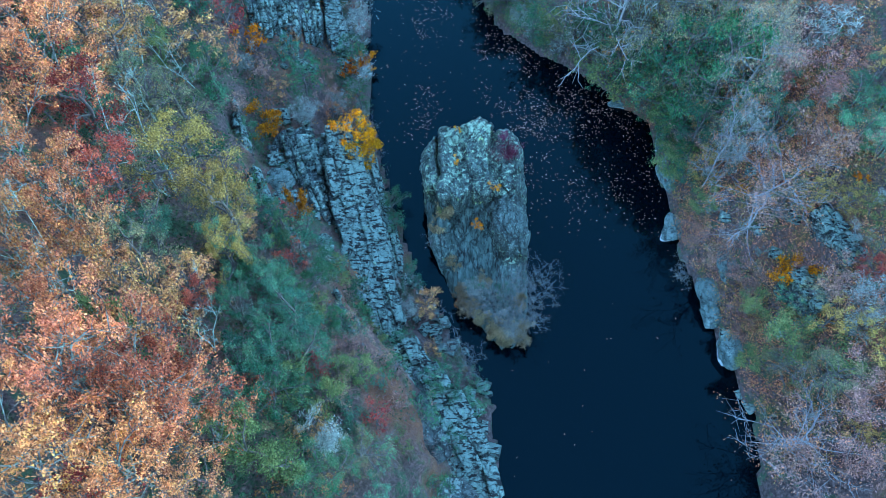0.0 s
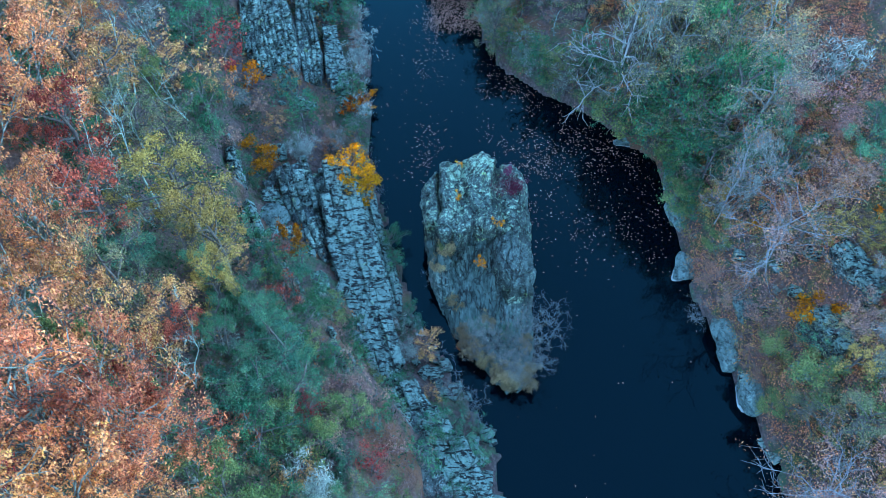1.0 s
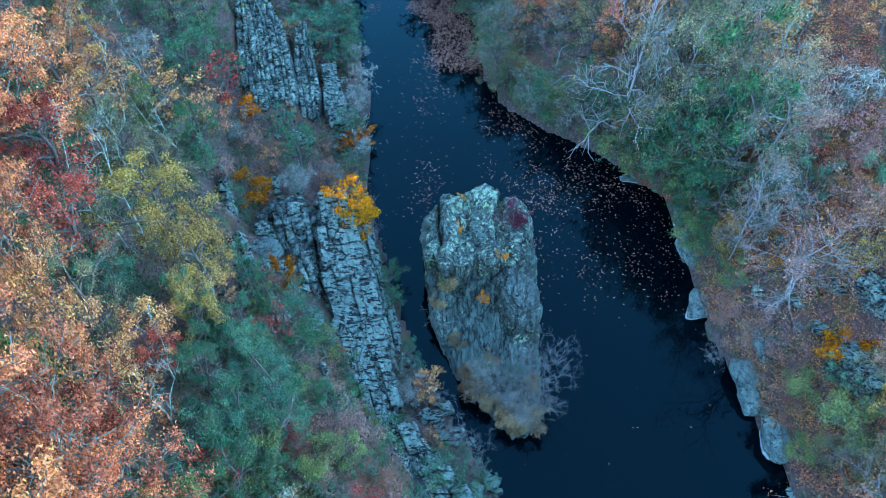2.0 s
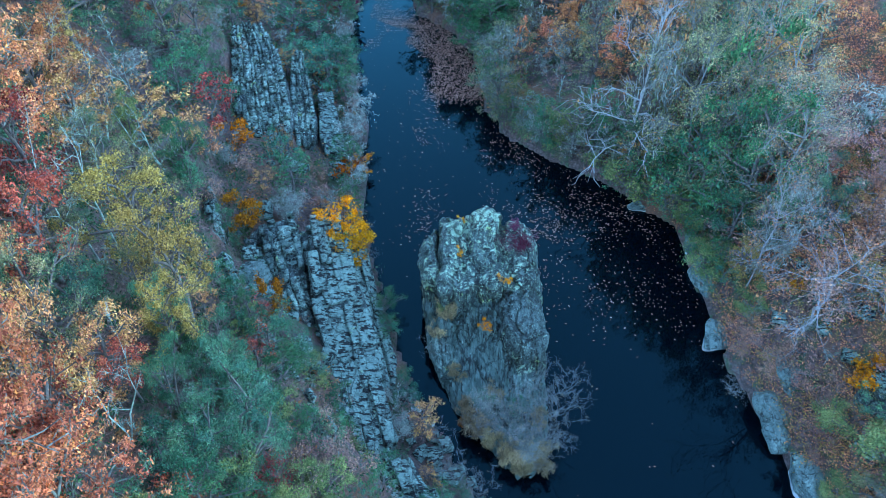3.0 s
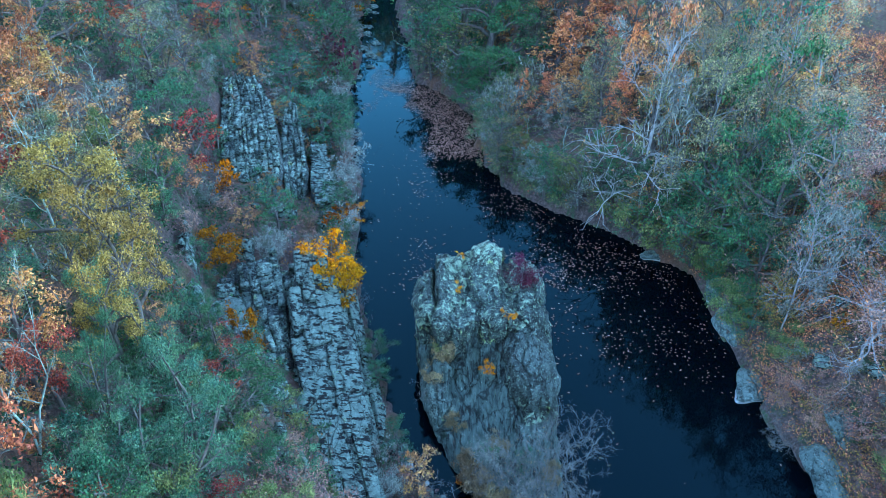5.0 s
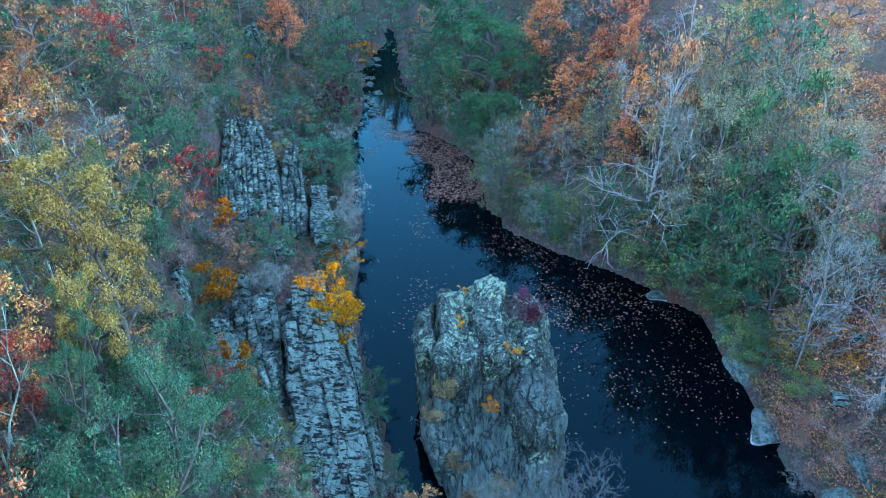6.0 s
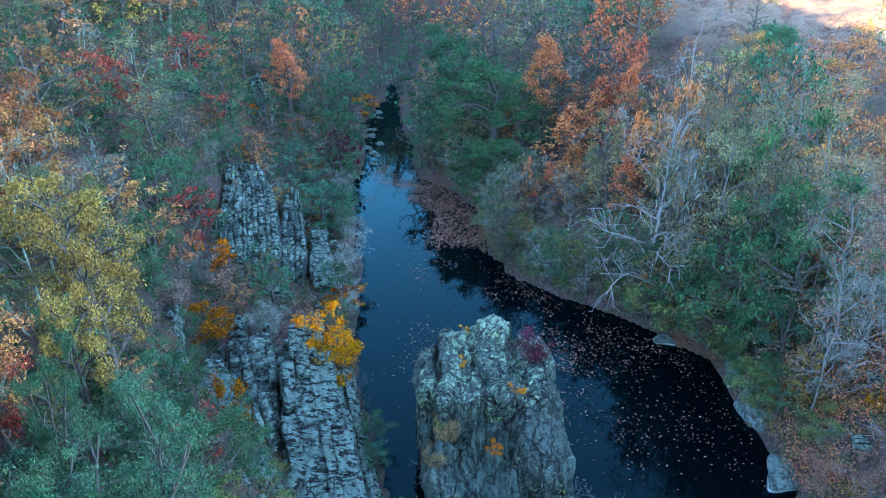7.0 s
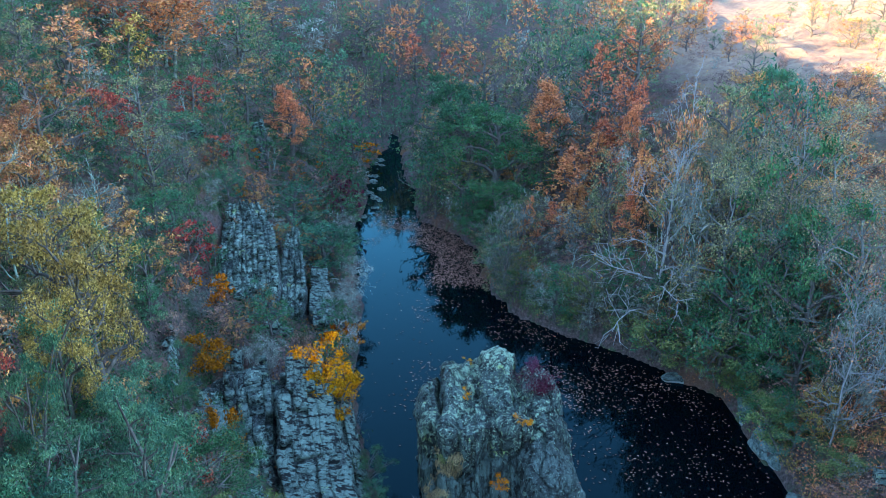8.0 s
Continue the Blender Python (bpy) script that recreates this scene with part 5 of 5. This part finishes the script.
scatter(60, 16, 34, 34, 62, 1.5, [("tawny", 2), ("olive", 1), ("pink", 4), ("grey", 3), ("teal", 1)], 312, lambda x, y: x - np.interp(y, RIGHT_Y, RIGHT_X) > 6 and not (19.5 < x < 30 and 50 < y < 64), (0.35, 0.65))
scatter(150, 20, 75, 40, 120, 2.0, [("tawny", 6), ("grey", 4), ("teal", 1), ("pink", 3), ("olive", 2), ("rust", 1)], 306, lambda x, y: east_of(14, 80)(x, y) and not (19 < x < 40 and 50 < y < 66), (0.4, 0.8), "bushes on the heath", 2)
scatter(60, -50, -4, 62, 84, 2.3, FAR, 307, lambda x, y: np.interp(y, LEFT_Y, LEFT_X) - x > 1.0, (0.6, 1.0), "far woods")
scatter(60, -6, 26, 58, 84, 2.2, FAR, 308, lambda x, y: x - np.interp(y, RIGHT_Y, RIGHT_X) > 1.0 and x < 14 + (y - 58) * 0.45, (0.6, 1.0), "far woods")


def far_woods(n, seed):
    """The woods past the bend, where no tree can be told from the next: one mesh of many crowns."""
    rng = np.random.default_rng(seed)
    names = [k for k, w in FAR for _ in range(w)]
    slots, vs, fs, ms, at, taken = [], [], [], [], 0, []
    cache = {}
    while len(taken) < n:
        y = 84 + 120 * rng.random() ** 1.25
        x = rng.uniform(-45 - (y - 84) * 0.5, 24 + (y - 84) * 0.42)
        gap = 1.9 + (y - 84) * 0.012
        if np.interp(y, LEFT_Y, LEFT_X) - 1.0 < x < np.interp(y, RIGHT_Y, RIGHT_X) + 1.0 and y < 89 or any((x - a) ** 2 + (y - b) ** 2 < gap * gap for a, b in taken):
            if rng.random() < 0.001:
                taken.append((1e6, 1e6))
            continue
        taken.append((x, y))
        key = names[rng.integers(len(names))]
        row = SPECIES[key]["forms"][3]
        k = int(rng.integers(len(row)))
        s = rng.uniform(0.6, 1.1)
        turn = rng.uniform(0, 2 * math.pi)
        z = float(ground_height(np.array([x]), np.array([y]))[0])
        c, d = math.cos(turn) * s, math.sin(turn) * s
        for which, me in enumerate(row[k]):
            if me is None:
                continue
            if me.name not in cache:
                co = np.empty(len(me.vertices) * 3, np.float32)
                me.vertices.foreach_get("co", co)
                me.calc_loop_triangles()
                tri = np.empty(len(me.loop_triangles) * 3, np.int32)
                me.loop_triangles.foreach_get("vertices", tri)
                cache[me.name] = co.reshape(-1, 3), tri.reshape(-1, 3)
            co, tri = cache[me.name]
            mat = me.materials[0]
            if mat not in slots:
                slots.append(mat)
            vs.append(np.stack([co[:, 0] * c - co[:, 1] * d + x, co[:, 0] * d + co[:, 1] * c + y, co[:, 2] * s + z], 1))
            fs.append(tri + at)
            ms.append(np.full(len(tri), slots.index(mat), np.int32))
            at += len(co)
    me = mesh_of("far_woods", np.concatenate(vs), np.concatenate(fs), slots[0])
    for mat in slots[1:]:
        me.materials.append(mat)
    me.polygons.foreach_set("material_index", np.concatenate(ms))
    tagged(new("far_woods", me), "mixed autumn woods on the far slopes", "woods", kind="stuff")


far_woods(760, 320)


def rubble(n, x0, x1, y0, y1, seed, keep, sizes=(0.3, 0.9)):
    """Loose blocks fallen among the beds."""
    rng = np.random.default_rng(seed)
    done = 0
    while done < n:
        x, y = rng.uniform(x0, x1), rng.uniform(y0, y1)
        if not keep(x, y):
            continue
        done += 1
        s = rng.uniform(*sizes)
        z = max(-0.2, float(ground_height(np.array([x]), np.array([y]))[0]))
        ob = new("boulder", BLOCKS[rng.integers(len(BLOCKS))])
        ob.matrix_basis = pose(x, y, z + s * 0.12, rng.normal(0, 14), rng.normal(0, 14), rng.uniform(0, 360)) @ Matrix.Diagonal((s * rng.uniform(0.8, 1.4), s, s * rng.uniform(0.5, 0.9), 1))
        tagged(ob, "loose weathered grey stone among the undergrowth", "rock", "loose stones")


rubble(60, -11, -5.5, 18, 31, 601, lambda x, y: np.interp(y, SPUR_Y, SPUR_X) - x < 0.5)
rubble(40, -14, -7, 34, 50, 602, lambda x, y: np.interp(y, LEFT_Y, LEFT_X) - x > 0.2, (0.3, 0.8))
rubble(30, -6, 2.5, 6, 20, 603, lambda x, y: -0.3 < np.interp(y, LEFT_Y, LEFT_X) - x < 1.5, (0.3, 0.8))
rubble(36, 14, 24, 8, 34, 604, lambda x, y: -0.2 < x - np.interp(y, RIGHT_Y, RIGHT_X) < 8, (0.25, 0.7))
rubble(26, -9, -6.5, 60, 84, 605, lambda x, y: -1.6 < np.interp(y, LEFT_Y, LEFT_X) - x < 0.2, (0.3, 0.8))


# ---- undergrowth and floating leaves ----
def undergrowth(name, label, leaf, n, x0, x1, y0, y1, keep, size, long, upright, seed, lift=0.25, clump=0.28, per=26):
    rng = np.random.default_rng(seed)
    xy = rng.uniform([x0, y0], [x1, y1], (n, 2))
    dense = fbm(np.stack([xy[:, 0] * 0.35, xy[:, 1] * 0.35, 0 * xy[:, 0]], 1), seed, 3)
    ok = keep(xy[:, 0], xy[:, 1]) & (dense > rng.uniform(-0.7, 0.6, n))
    xy = xy[ok]
    z = ground_height(xy[:, 0], xy[:, 1])
    tips = np.stack([xy[:, 0], xy[:, 1], z + lift * rng.uniform(0.2, 1.0, len(xy))], 1)
    v, f = leaves(rng, tips, per * len(tips), clump, size * 1.25, long=long, flat=0.5, floor=-9, upright=upright, corners=3)
    tagged(new(name, mesh_of(name, v, f, LEAF[leaf])), label, "undergrowth", kind="stuff")


def left_bank(x, y):
    return np.interp(y, LEFT_Y, LEFT_X) - x > 0.3


def east_strip(x, y):
    d = x - np.interp(y, RIGHT_Y, RIGHT_X)
    return (d > -0.05) & (d < 3.2)


def right_bank(x, y):
    return x - np.interp(y, RIGHT_Y, RIGHT_X) > 0.3


undergrowth("heath_grass", "dry straw and brown grass over the spur", "heath", 7000, -14, 2, 5, 34, left_bank, 0.022, 9, 1.6, 401, 0.15, 0.25, 20)
undergrowth("low_green_plants", "low green plants and moss over the gorge side", "green", 7500, -34, -2, 4, 84, left_bank, 0.075, 1.8, 0.4, 402, 0.35)
undergrowth("leaf_litter", "fallen russet leaves on the slope", "orange", 11000, 14, 26, 8, 42, right_bank, 0.046, 1.5, 0, 403, 0.10)
undergrowth("heath_scrub", "low dusky heath scrub", "heath", 7500, 14, 44, 8, 70, right_bank, 0.045, 3.0, 0.8, 404)
undergrowth("low_green_plants", "low green plants over the river bank", "olive", 1500, 3, 26, 12, 62, right_bank, 0.07, 1.8, 0.4, 405)
undergrowth("low_green_plants", "low green and yellow plants along the waterline", "lime", 5200, 0, 17, 28, 62, east_strip, 0.06, 2.0, 0.4, 408, 0.45, 0.28, 22)
undergrowth("leaf_litter", "fallen russet leaves along the waterline", "orange", 2600, 0, 17, 24, 62, east_strip, 0.07, 1.5, 0, 409, 0.12, 0.25, 12)
undergrowth("low_yellow_plants", "low yellow-green and ochre plants on the river bank", "yellow", 4200, 14, 26, 8, 34, right_bank, 0.042, 2.2, 0.5, 407, 0.3)
undergrowth("leaf_litter", "fallen tawny leaves on the wooded slope", "tawny", 2400, -34, -5, 4, 70, left_bank, 0.10, 1.4, 0, 406, 0.06)


def drifting_leaves():
    """Fallen leaves afloat: thick rafts by the eastern bank, loose strings in midstream, single ones all over."""
    rng = np.random.default_rng(501)
    got = []

    def strew(n, x0, x1, y0, y1, want):
        xy = rng.uniform([x0, y0], [x1, y1], (n, 2))
        left, right = np.interp(xy[:, 1], LEFT_Y, LEFT_X), np.interp(xy[:, 1], RIGHT_Y, RIGHT_X)
        free = (xy[:, 0] > left + 0.25) & (xy[:, 0] < right - 0.15)
        got.append(xy[free & (want(xy[:, 0], xy[:, 1]) > rng.random(n))])

    def streak(x, y, scale, seed):
        return fbm(np.stack([x * scale, y * scale * 0.8, 0 * x], 1), seed, 3)

    strew(2400, -10, 17, 6, 70, lambda x, y: 0.10 + 0.22 * smooth(24, 32, y))
    strew(6500, 4.5, 15, 22, 36, lambda x, y: (0.10 + smooth(0.0, 0.9, streak(x, y, 0.7, 7)) * 0.42) * smooth(22, 28, y))
    strew(4200, 2, 11, 31, 44, lambda x, y: (0.06 + smooth(0.15, 0.8, streak(x, y, 0.7, 8)) * 0.5))
    strew(5200, -4.2, 1.0, 31, 60, lambda x, y: (0.05 + smooth(0.1, 0.7, streak(x, y, 0.6, 9)) * 0.5) * np.exp(-((x + 1.2) / 1.5) ** 2))
    strew(36000, -7, 3.5, 45.5, 63, lambda x, y: smooth(-4.6, -3.2, x - np.interp(y, RIGHT_Y, RIGHT_X) + 0.8 * value_noise(np.stack([x * 0.6, y * 0.6, 0 * x], 1), 4)) * smooth(45.5, 47.5, y) * smooth(60.5, 57.5, y) * (0.7 + 0.3 * streak(x, y, 1.0, 10)))
    strew(5000, -7, -1, 54, 66, lambda x, y: smooth(0.1, 0.6, streak(x, y, 0.5, 12)) * 0.5)
    xy = np.concatenate(got)
    n = len(xy)
    turn = rng.uniform(0, 2 * math.pi, n)
    s = rng.uniform(0.035, 0.08, n)
    d = np.stack([np.cos(turn), np.sin(turn), rng.normal(0, 0.12, n)], 1) * s[:, None]
    e = np.stack([-np.sin(turn), np.cos(turn), rng.normal(0, 0.12, n)], 1) * (s * 0.62)[:, None]
    c = np.stack([xy[:, 0], xy[:, 1], np.full(n, 0.02)], 1)
    v = np.stack([c - d, c - e * 0.9 + [0, 0, 0.008], c + d, c + e * 0.9 + [0, 0, 0.008]], 1).reshape(-1, 3)
    tagged(new("floating_leaves", mesh_of("floating_leaves", v, np.arange(4 * n).reshape(n, 4), LEAF["drift"])), "fallen brown leaves afloat on the river", "leaves", kind="stuff")


drifting_leaves()
